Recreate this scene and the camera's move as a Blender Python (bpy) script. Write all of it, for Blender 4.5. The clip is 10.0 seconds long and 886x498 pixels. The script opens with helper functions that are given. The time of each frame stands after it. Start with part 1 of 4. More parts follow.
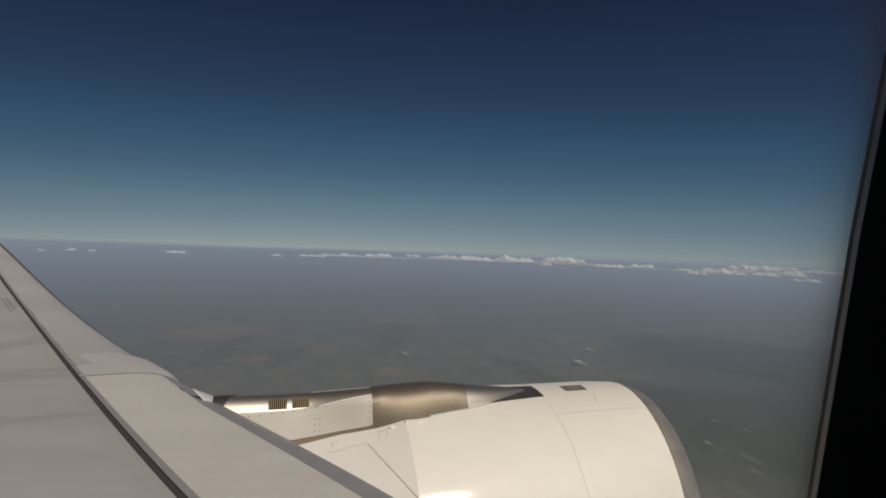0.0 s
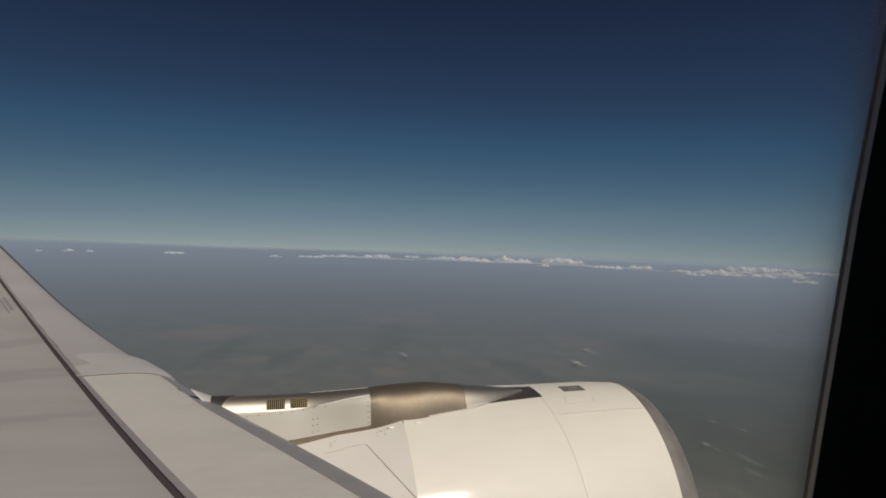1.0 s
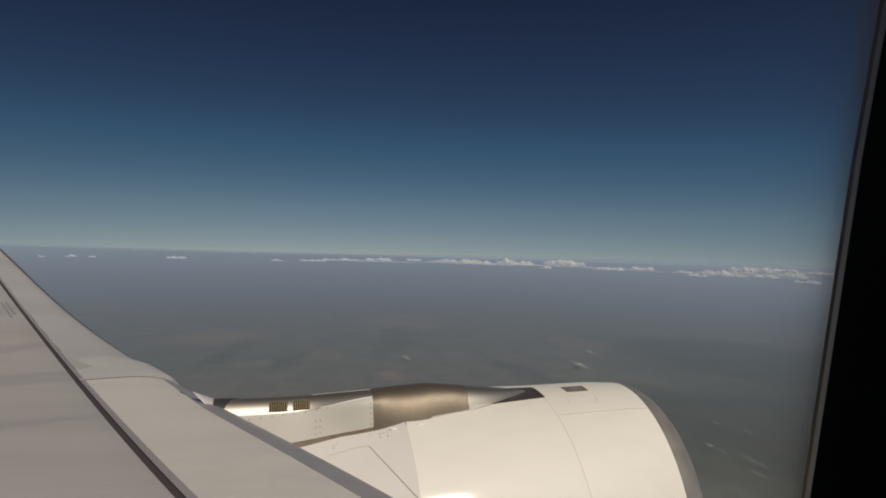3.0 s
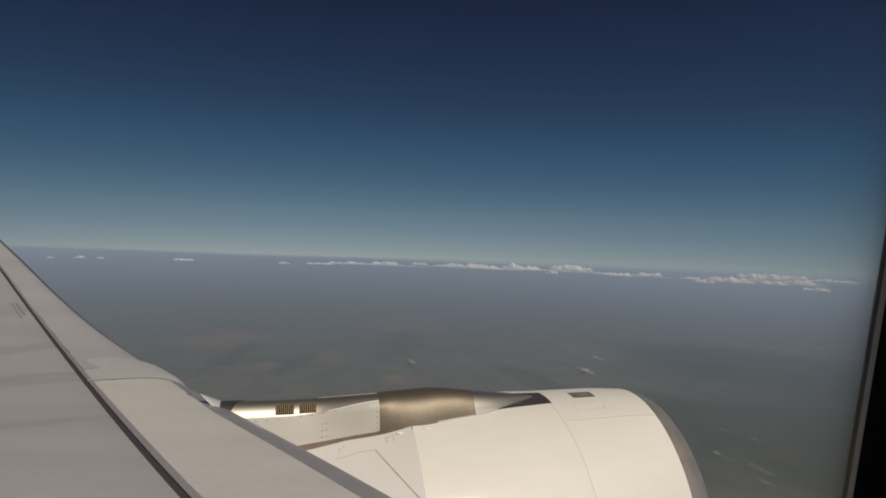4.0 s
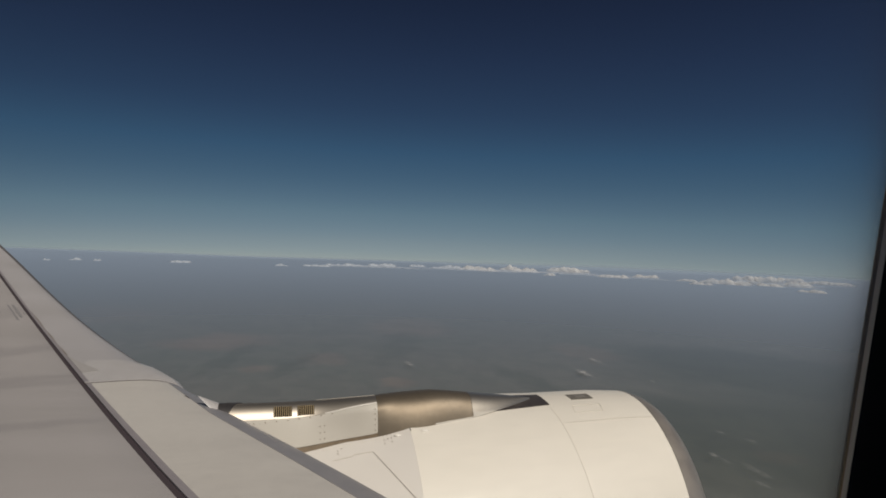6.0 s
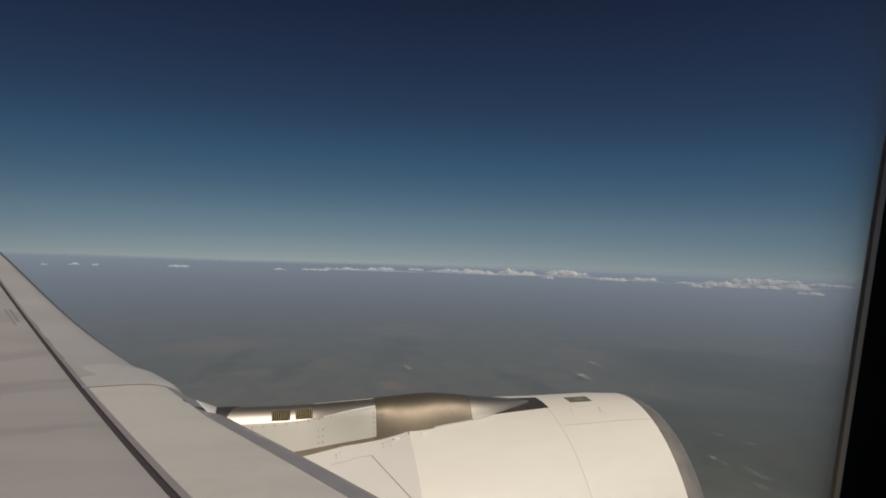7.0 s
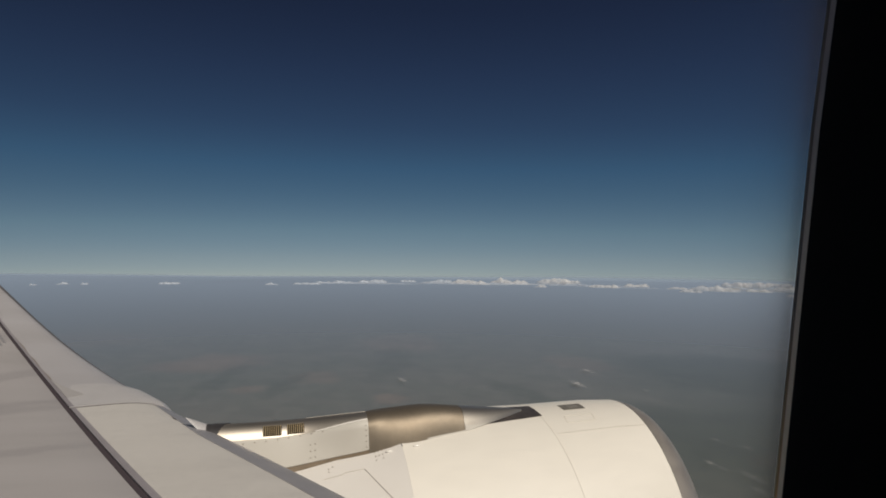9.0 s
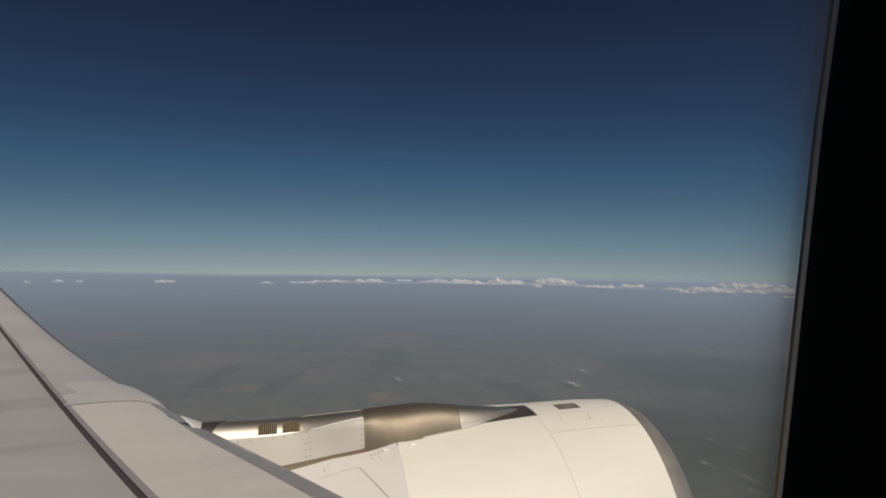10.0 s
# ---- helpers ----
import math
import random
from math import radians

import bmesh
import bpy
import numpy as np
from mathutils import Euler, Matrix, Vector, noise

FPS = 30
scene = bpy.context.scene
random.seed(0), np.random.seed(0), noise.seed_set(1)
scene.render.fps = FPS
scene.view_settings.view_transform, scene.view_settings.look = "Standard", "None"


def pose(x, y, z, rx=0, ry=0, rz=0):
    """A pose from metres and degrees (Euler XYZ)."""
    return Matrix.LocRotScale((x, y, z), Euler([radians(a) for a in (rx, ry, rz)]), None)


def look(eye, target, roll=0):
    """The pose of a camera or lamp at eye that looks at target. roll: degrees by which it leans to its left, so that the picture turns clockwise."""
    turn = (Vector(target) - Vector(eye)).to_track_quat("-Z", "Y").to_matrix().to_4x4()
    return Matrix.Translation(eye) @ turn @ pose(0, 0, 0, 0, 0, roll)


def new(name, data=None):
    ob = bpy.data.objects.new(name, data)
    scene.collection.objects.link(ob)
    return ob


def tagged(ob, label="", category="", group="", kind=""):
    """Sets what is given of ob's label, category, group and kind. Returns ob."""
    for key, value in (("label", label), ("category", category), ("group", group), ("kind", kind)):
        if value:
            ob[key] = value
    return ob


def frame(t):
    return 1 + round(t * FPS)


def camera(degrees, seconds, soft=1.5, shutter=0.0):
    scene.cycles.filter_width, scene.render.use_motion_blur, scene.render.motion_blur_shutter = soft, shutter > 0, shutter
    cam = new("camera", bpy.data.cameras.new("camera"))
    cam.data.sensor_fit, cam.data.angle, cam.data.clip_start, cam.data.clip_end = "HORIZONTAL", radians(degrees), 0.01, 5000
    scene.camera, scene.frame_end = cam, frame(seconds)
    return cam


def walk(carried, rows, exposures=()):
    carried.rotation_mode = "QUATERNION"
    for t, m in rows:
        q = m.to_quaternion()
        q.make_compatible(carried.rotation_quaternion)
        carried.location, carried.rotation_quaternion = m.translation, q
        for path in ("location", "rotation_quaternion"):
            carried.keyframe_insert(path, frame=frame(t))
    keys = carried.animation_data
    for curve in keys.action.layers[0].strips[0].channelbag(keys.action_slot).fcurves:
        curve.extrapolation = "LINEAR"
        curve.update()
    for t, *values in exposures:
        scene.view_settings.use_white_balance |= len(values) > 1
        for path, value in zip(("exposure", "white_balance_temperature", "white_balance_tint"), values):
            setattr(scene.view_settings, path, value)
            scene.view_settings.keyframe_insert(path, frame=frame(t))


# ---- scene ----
# ---------------------------------------------------------------- camera and walk
# seconds, x, y, z, heading towards the nose, pitch, lean
PATH = [
    (0, 0.0, -0.0, -0.0, 15.5, -2.456, 2.249),
    (0.5, 0.001, 0.0037, -0.0091, 15.517, -2.544, 2.296),
    (1, 0.0018, 0.0014, -0.0094, 15.63, -2.35, 2.318),
    (1.5, 0.0025, -0.0029, -0.0105, 15.741, -2.139, 1.986),
    (2, 0.0071, 0.0007, -0.0225, 15.76, -2.138, 1.9),
    (2.5, 0.0062, 0.0014, -0.0292, 15.735, -2.213, 1.772),
    (4, -0.0075, 0.007, -0.0279, 14.85, -1.731, 2.295),
    (4.5, -0.0245, -0.0049, -0.028, 14.982, -1.824, 2.358),
    (5, -0.0242, -0.0054, -0.0328, 15.072, -1.644, 2.303),
    (5.5, -0.0195, -0.0032, -0.0279, 15.077, -1.544, 2.319),
    (7, -0.0129, -0.0012, -0.0339, 15.223, -1.19, 2.127),
    (7.5, 0.0118, 0.0003, -0.0381, 15.552, -0.127, 1.151),
    (8, 0.0156, -0.0, -0.0426, 15.599, 0.067, 0.927),
    (8.5, 0.0093, -0.0103, -0.0422, 15.858, 0.19, 0.703),
    (9, 0.0183, 0.0014, -0.0459, 15.958, -0.134, 0.834),
    (9.5, 0.0107, -0.0026, -0.0485, 16.351, -0.272, 1.056),
    (10, 0.0148, 0.0015, -0.0488, 16.317, -0.195, 1.128),
]
cam = camera(72.0, 10.0, soft=1.8)
walk(cam, [(t, pose(x, y, z, 90 + p, 0, -h) @ pose(0, 0, 0, 0, 0, r)) for t, x, y, z, h, p, r in PATH],
     [(0.0, 0.0), (7.0, 0.0), (8.0, 0.10), (10.0, 0.15)])

# ---------------------------------------------------------------- sky and sun
SUN_DIR = Vector((0.20, -0.645, 0.735)).normalized()
world = bpy.data.worlds.new("sky")
scene.world = world
world.use_nodes = True
wn, wl = world.node_tree.nodes, world.node_tree.links
wn.clear()
w_out = wn.new("ShaderNodeOutputWorld")
w_bg = wn.new("ShaderNodeBackground")
w_bg.inputs["Strength"].default_value = 0.075
w_sky = wn.new("ShaderNodeTexSky")
w_sky.sky_type = "NISHITA"
w_sky.sun_disc = False
w_sky.sun_elevation = math.asin(SUN_DIR.z)
w_sky.sun_rotation = math.atan2(SUN_DIR.x, SUN_DIR.y)
w_sky.altitude = 10000
w_sky.air_density = 1.0
w_sky.dust_density = 0.4
w_sky.ozone_density = 2.0
# the horizon lies below eye level at this height: lift the look-up direction by the dip
w_co = wn.new("ShaderNodeTexCoord")
w_lift = wn.new("ShaderNodeVectorMath")
w_lift.operation = "ADD"
w_lift.inputs[1].default_value = (0, 0, 0.055)
wl.new(w_co.outputs["Generated"], w_lift.inputs[0])
wl.new(w_lift.outputs[0], w_sky.inputs[0])
# low haze: pale and warm along the horizon, thinning quickly with height
w_sep = wn.new("ShaderNodeSeparateXYZ")
wl.new(w_co.outputs["Generated"], w_sep.inputs[0])
w_up = wn.new("ShaderNodeMapRange")
w_up.inputs["From Min"].default_value = -0.06
w_up.inputs["From Max"].default_value = 0.40
wl.new(w_sep.outputs["Z"], w_up.inputs["Value"])
w_ramp = wn.new("ShaderNodeValToRGB")
HAZE = [(0.024, 1.08, 0.80, 0.56), (0.089, 1.20, 0.91, 0.60), (0.187, 1.15, 1.03, 0.69), (0.308, 0.86, 0.945, 0.73), (0.407, 0.69, 0.90, 0.78),
        (0.545, 0.61, 0.71, 0.68), (0.715, 0.56, 0.59, 0.61), (0.92, 0.48, 0.46, 0.50)]
ramp = w_ramp.color_ramp
while len(ramp.elements) < len(HAZE):
    ramp.elements.new(0.5)
for el, (p, r, g, b) in zip(ramp.elements, HAZE):
    el.position = p
    el.color = (r * 0.8, g * 0.8, b * 0.8, 1)
wl.new(w_up.outputs[0], w_ramp.inputs[0])
w_mul = wn.new("ShaderNodeMix")
w_mul.data_type = "RGBA"
w_mul.blend_type = "MULTIPLY"
w_mul.inputs["Factor"].default_value = 1
wl.new(w_sky.outputs[0], w_mul.inputs["A"])
wl.new(w_ramp.outputs["Color"], w_mul.inputs["B"])
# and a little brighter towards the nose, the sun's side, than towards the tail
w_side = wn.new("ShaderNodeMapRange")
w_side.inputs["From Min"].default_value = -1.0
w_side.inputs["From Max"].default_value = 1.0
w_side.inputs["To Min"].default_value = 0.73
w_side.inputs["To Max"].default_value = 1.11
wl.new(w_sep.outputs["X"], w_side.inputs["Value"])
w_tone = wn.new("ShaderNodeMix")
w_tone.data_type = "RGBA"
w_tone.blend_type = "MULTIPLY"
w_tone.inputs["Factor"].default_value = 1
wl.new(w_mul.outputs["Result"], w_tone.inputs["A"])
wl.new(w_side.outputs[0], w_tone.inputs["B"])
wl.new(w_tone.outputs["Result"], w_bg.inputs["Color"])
wl.new(w_bg.outputs[0], w_out.inputs["Surface"])

sun_data = bpy.data.lights.new("sun", "SUN")
sun_data.energy = 3.15
sun_data.angle = radians(0.53)
sun_data.color = (1.0, 0.93, 0.82)
sun = new("sun", sun_data)
sun.matrix_world = look((0, 0, 0), -SUN_DIR)


# ---------------------------------------------------------------- materials
def material(name, base, rough=0.5, metal=0.0, vary=(), bump=0.0, bump_scale=40.0, spec=0.5, coat=0.0):
    """vary: (scale, stretch, amount, colour) layers of noise that mix a second colour into the base."""
    m = bpy.data.materials.new(name)
    m.use_nodes = True
    n, l = m.node_tree.nodes, m.node_tree.links
    b = n["Principled BSDF"]
    b.inputs["Roughness"].default_value = rough
    b.inputs["Metallic"].default_value = metal
    b.inputs["Specular IOR Level"].default_value = spec
    b.inputs["Coat Weight"].default_value = coat
    b.inputs["Coat Roughness"].default_value = 0.12
    co = n.new("ShaderNodeTexCoord")
    last = None
    for scale, stretch, amount, colour in vary:
        mp = n.new("ShaderNodeMapping")
        mp.inputs["Scale"].default_value = stretch
        l.new(co.outputs["Object"], mp.inputs["Vector"])
        nz = n.new("ShaderNodeTexNoise")
        nz.inputs["Scale"].default_value = scale
        nz.inputs["Detail"].default_value = 6
        nz.inputs["Roughness"].default_value = 0.6
        l.new(mp.outputs[0], nz.inputs["Vector"])
        ramp = n.new("ShaderNodeMapRange")
        ramp.inputs["From Min"].default_value = 0.42
        ramp.inputs["From Max"].default_value = 0.68
        ramp.inputs["To Max"].default_value = amount
        l.new(nz.outputs["Fac"], ramp.inputs["Value"])
        mix = n.new("ShaderNodeMix")
        mix.data_type = "RGBA"
        mix.inputs["A"].default_value = (*base, 1)
        mix.inputs["B"].default_value = (*colour, 1)
        l.new(ramp.outputs[0], mix.inputs["Factor"])
        if last:
            l.new(last, mix.inputs["A"])
        last = mix.outputs["Result"]
    if last:
        l.new(last, b.inputs["Base Color"])
    else:
        b.inputs["Base Color"].default_value = (*base, 1)
    if bump:
        nz = n.new("ShaderNodeTexNoise")
        nz.inputs["Scale"].default_value = bump_scale
        nz.inputs["Detail"].default_value = 4
        l.new(co.outputs["Object"], nz.inputs["Vector"])
        bp = n.new("ShaderNodeBump")
        bp.inputs["Strength"].default_value = bump
        bp.inputs["Distance"].default_value = 0.02
        l.new(nz.outputs["Fac"], bp.inputs["Height"])
        l.new(bp.outputs[0], b.inputs["Normal"])
    return m


DIRT = (0.28, 0.26, 0.25)
wing_grey = material("wing_grey_paint", (0.400, 0.375, 0.370), 0.45, 0, [(0.9, (0.25, 1.6, 1), 0.30, DIRT), (9, (0.3, 2, 1), 0.12, DIRT)], 0.03, 6)
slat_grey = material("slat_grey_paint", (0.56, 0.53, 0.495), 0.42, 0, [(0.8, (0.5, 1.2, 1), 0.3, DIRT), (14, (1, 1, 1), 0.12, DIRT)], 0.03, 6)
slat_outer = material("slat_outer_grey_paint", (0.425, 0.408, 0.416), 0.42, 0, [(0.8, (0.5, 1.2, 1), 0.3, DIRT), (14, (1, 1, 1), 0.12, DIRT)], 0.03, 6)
slat_light = material("slat_light_paint", (0.465, 0.445, 0.442), 0.42, 0, [(6, (1, 1, 1), 0.15, DIRT)], 0.03, 8)
bare_lip = material("bare_aluminium_lip", (0.35, 0.335, 0.345), 0.45, 0.3, [(5, (1, 1, 1), 0.4, (0.25, 0.25, 0.27))], 0.05, 20)
nose_dull = material("dull_metal_nose", (0.20, 0.185, 0.18), 0.5, 0.4, [(5, (1, 1, 1), 0.4, (0.15, 0.14, 0.14))])
slot_dark = material("slot_dark_fill", (0.052, 0.039, 0.047), 0.8, 0, [(30, (1, 1, 1), 0.4, (0.05, 0.04, 0.04))])
cowl_white = material("cowl_white_paint", (0.762, 0.715, 0.642), 0.5, 0, [(0.7, (0.5, 1, 1), 0.25, (0.66, 0.62, 0.53)), (11, (0.3, 1, 1), 0.06, DIRT)], 0.012, 3, spec=0.35, coat=0.12)
cowl_aft = material("cowl_aft_paint", (0.725, 0.685, 0.64), 0.38, 0, [(1.5, (0.4, 1, 1), 0.35, (0.60, 0.555, 0.515))], 0.02, 4, coat=0.15)
inlet_metal = material("inlet_lip_metal", (0.47, 0.42, 0.37), 0.44, 0.68, [(4, (1, 1, 1), 0.6, (0.31, 0.275, 0.25))], 0.03, 12)
inside_dark = material("inlet_inside", (0.10, 0.10, 0.10), 0.6, 0, [(8, (1, 1, 1), 0.4, (0.05, 0.05, 0.05))])
steel = material("brushed_steel", (0.55, 0.495, 0.425), 0.46, 0.95, [(3, (0.4, 1, 1), 0.5, (0.42, 0.36, 0.28))], 0.02, 10)
titanium = material("bronze_titanium", (0.245, 0.204, 0.155), 0.56, 0.72, [(2.5, (0.6, 1, 1), 0.5, (0.23, 0.18, 0.125)), (18, (1, 1, 1), 0.25, (0.34, 0.28, 0.21))], 0.02, 14)
# brushed across its length: the glint draws out along the fairing
brush = titanium.node_tree.nodes.new("ShaderNodeCombineXYZ")
brush.inputs["X"].default_value = 1.0
titanium.node_tree.nodes["Principled BSDF"].inputs["Anisotropic"].default_value = 0.5
titanium.node_tree.links.new(brush.outputs[0], titanium.node_tree.nodes["Principled BSDF"].inputs["Tangent"])
silver_skin = material("silver_skin", (0.60, 0.55, 0.48), 0.42, 0.95, [(6, (0.5, 1, 1), 0.4, (0.40, 0.34, 0.28))], 0.02, 14)
panel_white = material("pylon_white_paint", (0.565, 0.53, 0.475), 0.4, 0, [(3, (0.5, 1, 1), 0.35, (0.50, 0.46, 0.40))], 0.02, 8)
seal_brown = material("heat_seal_brown", (0.20, 0.15, 0.10), 0.6, 0, [(9, (1, 1, 1), 0.5, (0.12, 0.09, 0.06))])
recess_dark = material("recess_shade", (0.07, 0.06, 0.06), 0.45, 0.3, [(8, (1, 1, 1), 0.5, (0.13, 0.11, 0.09))])
shaded = material("shaded_metal", (0.045, 0.042, 0.044), 0.55, 0.3, [(12, (1, 1, 1), 0.5, (0.085, 0.078, 0.075))])
plate_grey = material("plate_grey", (0.20, 0.185, 0.16), 0.5, 0.3, [(14, (1, 1, 1), 0.5, (0.30, 0.27, 0.23))])
plate_glint = material("plate_glint_metal", (0.36, 0.33, 0.29), 0.45, 0.4, [(22, (1, 1, 1), 0.6, (0.22, 0.20, 0.18))])
joint_tan = material("joint_tan", (0.50, 0.45, 0.385), 0.7, 0, [(6, (1, 1, 1), 0.4, (0.42, 0.37, 0.31))])
door_line = material("door_line", (0.67, 0.62, 0.55), 0.7, 0, [(9, (1, 1, 1), 0.5, (0.58, 0.53, 0.46))])
seam_brown = material("seam_brown", (0.21, 0.175, 0.15), 0.7, 0, [(9, (1, 1, 1), 0.5, (0.32, 0.28, 0.25))])
joint_dull = material("joint_dull", (0.55, 0.50, 0.44), 0.7, 0, [(9, (1, 1, 1), 0.6, (0.60, 0.55, 0.49))])
latch_white = material("latch_white_gloss", (0.80, 0.76, 0.70), 0.2, 0.0)
mark_dark = material("seam_dark", (0.10, 0.085, 0.075), 0.7)
louvre_gold = material("louvre_gold", (0.78, 0.63, 0.40), 0.5, 0.3, [(20, (1, 1, 1), 0.3, (0.35, 0.27, 0.17))])
louvre_dark = material("louvre_recess", (0.022, 0.015, 0.009), 0.9, spec=0.1)
edge_grey = material("edge_grey_paint", (0.265, 0.242, 0.255), 0.5, 0, [(5, (1, 1, 1), 0.5, (0.215, 0.195, 0.205))])
stencil_grey = material("stencil_grey", (0.25, 0.24, 0.245), 0.6)
patch_grey = material("sealant_grey", (0.355, 0.335, 0.33), 0.6, 0, [(12, (1, 1, 1), 0.4, (0.42, 0.40, 0.385))])
# near-black: the surround's deep shade is put into the colour
bezel_dark = material("bezel_shade_black", (0.003, 0.0025, 0.003), 0.75, 0, [(60, (1, 1, 1), 0.3, (0.006, 0.004, 0.005))])
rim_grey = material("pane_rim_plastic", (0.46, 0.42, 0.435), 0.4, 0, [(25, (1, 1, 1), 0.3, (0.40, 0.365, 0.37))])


def tinted(m, top, bottom, colour):
    """Blends a colour in towards the sill: yellowed, grubby rubber, and the rim's painted light."""
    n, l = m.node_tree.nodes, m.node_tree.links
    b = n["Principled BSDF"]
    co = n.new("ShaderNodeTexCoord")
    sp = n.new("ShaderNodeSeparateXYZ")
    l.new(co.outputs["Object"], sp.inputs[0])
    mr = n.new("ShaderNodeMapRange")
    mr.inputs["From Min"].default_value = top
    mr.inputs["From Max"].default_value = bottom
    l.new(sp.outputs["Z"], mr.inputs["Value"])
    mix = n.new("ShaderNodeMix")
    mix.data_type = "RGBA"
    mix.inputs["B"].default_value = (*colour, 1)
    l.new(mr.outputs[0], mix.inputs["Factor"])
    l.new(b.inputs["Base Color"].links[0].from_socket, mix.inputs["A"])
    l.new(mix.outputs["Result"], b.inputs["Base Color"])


gasket_dark = material("gasket_dark_rubber", (0.21, 0.19, 0.19), 0.7, 0, [(60, (1, 1, 1), 0.4, (0.10, 0.09, 0.09))])
gasket_edge = material("gasket_edge_rubber", (0.20, 0.19, 0.18), 0.7, 0, [(60, (1, 1, 1), 0.4, (0.14, 0.13, 0.12))])
# the rim's darker top and bright sill paint how light falls on it
tinted(rim_grey, 0.02, -0.13, (0.98, 0.84, 0.64))
tinted(gasket_dark, -0.07, -0.15, (0.90, 0.60, 0.25))
tinted(gasket_edge, -0.10, -0.14, (0.95, 0.80, 0.55))


def thin_material(name, colour, through_light=0.0):
    """Diffuse matter that lets part of the light through, by an opacity stored on the mesh."""
    m = bpy.data.materials.new(name)
    m.use_nodes = True
    n, l = m.node_tree.nodes, m.node_tree.links
    n.clear()
    out = n.new("ShaderNodeOutputMaterial")
    mix = n.new("ShaderNodeMixShader")
    clear = n.new("ShaderNodeBsdfTransparent")
    body = n.new("ShaderNodeBsdfDiffuse")
    body.inputs["Color"].default_value = (*colour, 1)
    at = n.new("ShaderNodeAttribute")
    at.attribute_name = "opacity"
    l.new(at.outputs["Fac"], mix.inputs[0])
    l.new(clear.outputs[0], mix.inputs[1])
    back = n.new("ShaderNodeBsdfTranslucent")
    back.inputs["Color"].default_value = (*colour, 1)
    both = n.new("ShaderNodeMixShader")
    both.inputs[0].default_value = through_light
    l.new(body.outputs[0], both.inputs[1])
    l.new(back.outputs[0], both.inputs[2])
    l.new(both.outputs[0], mix.inputs[2])
    l.new(mix.outputs[0], out.inputs["Surface"])
    return m


# pale blue of scattered light, for the sheet that paints distance haze
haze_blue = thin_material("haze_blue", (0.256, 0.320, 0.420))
veil = thin_material("pane_veil", (0.20, 0.17, 0.145), 0.9)
cloud_white = thin_material("cloud_white", (0.86, 0.845, 0.83), 0.5)
# bluish white: distance haze put into the clouds' colour
cloud_hazy = thin_material("cloud_hazy", (0.78, 0.82, 0.87), 0.5)
wisp_white = thin_material("wisp_white", (0.84, 0.80, 0.78), 0.4)
seal_grey = material("seal_brown_rubber", (0.42, 0.35, 0.26), 0.8, 0, [(40, (1, 1, 1), 0.4, (0.30, 0.24, 0.17))])
cabin_grey = material("cabin_panel", (0.10, 0.10, 0.10), 0.8, 0, [(20, (1, 1, 1), 0.2, (0.08, 0.08, 0.08))])
skin_white = material("fuselage_paint", (0.75, 0.74, 0.72), 0.35, 0, [(0.8, (1, 1, 1), 0.15, (0.6, 0.58, 0.55))])


def blotch(m, centre, half, turn, colour, amount, ragged=1.1):
    """One soft-edged stain or patch on a surface: its centre, half sizes and turn about z in object space."""
    n, l = m.node_tree.nodes, m.node_tree.links
    b = n["Principled BSDF"]
    co = n.new("ShaderNodeTexCoord")
    nz = n.new("ShaderNodeTexNoise")
    nz.inputs["Scale"].default_value = 0.9 / min(half[:2])
    nz.inputs["Detail"].default_value = 3
    l.new(co.outputs["Object"], nz.inputs["Vector"])
    off = n.new("ShaderNodeVectorMath")
    off.operation = "MULTIPLY_ADD"
    off.inputs[1].default_value = [ragged * h for h in half]
    l.new(nz.outputs["Color"], off.inputs[0])
    l.new(co.outputs["Object"], off.inputs[2])
    mp = n.new("ShaderNodeMapping")
    mp.vector_type = "TEXTURE"
    mp.inputs["Location"].default_value = [c + ragged * h / 2 for c, h in zip(centre, half)]
    mp.inputs["Rotation"].default_value = (0, 0, radians(turn))
    mp.inputs["Scale"].default_value = half
    l.new(off.outputs[0], mp.inputs["Vector"])
    gr = n.new("ShaderNodeTexGradient")
    gr.gradient_type = "SPHERICAL"
    l.new(mp.outputs[0], gr.inputs["Vector"])
    mr = n.new("ShaderNodeMapRange")
    mr.interpolation_type = "SMOOTHSTEP"
    mr.inputs["From Max"].default_value = 0.6
    mr.inputs["To Max"].default_value = amount
    l.new(gr.outputs["Fac"], mr.inputs["Value"])
    mix = n.new("ShaderNodeMix")
    mix.data_type = "RGBA"
    mix.inputs["B"].default_value = (*colour, 1)
    l.new(mr.outputs[0], mix.inputs["Factor"])
    l.new(b.inputs["Base Color"].links[0].from_socket, mix.inputs["A"])
    l.new(mix.outputs["Result"], b.inputs["Base Color"])


STREAK = (0.30, 0.28, 0.28)
for x, y, sx, sy, turn in ((-2.9, 6.95, 1.1, 0.14, 24), (-3.3, 8.3, 1.3, 0.20, 40), (-2.6, 7.3, 0.9, 0.10, 28), (-4.2, 10.0, 1.2, 0.3, 45), (-2.2, 5.8, 1.0, 0.10, 20)):
    blotch(wing_grey, (x, y, -1.8), (sx * 1.3, sy * 1.5, 2.0), turn, STREAK, 0.55, 0.35)


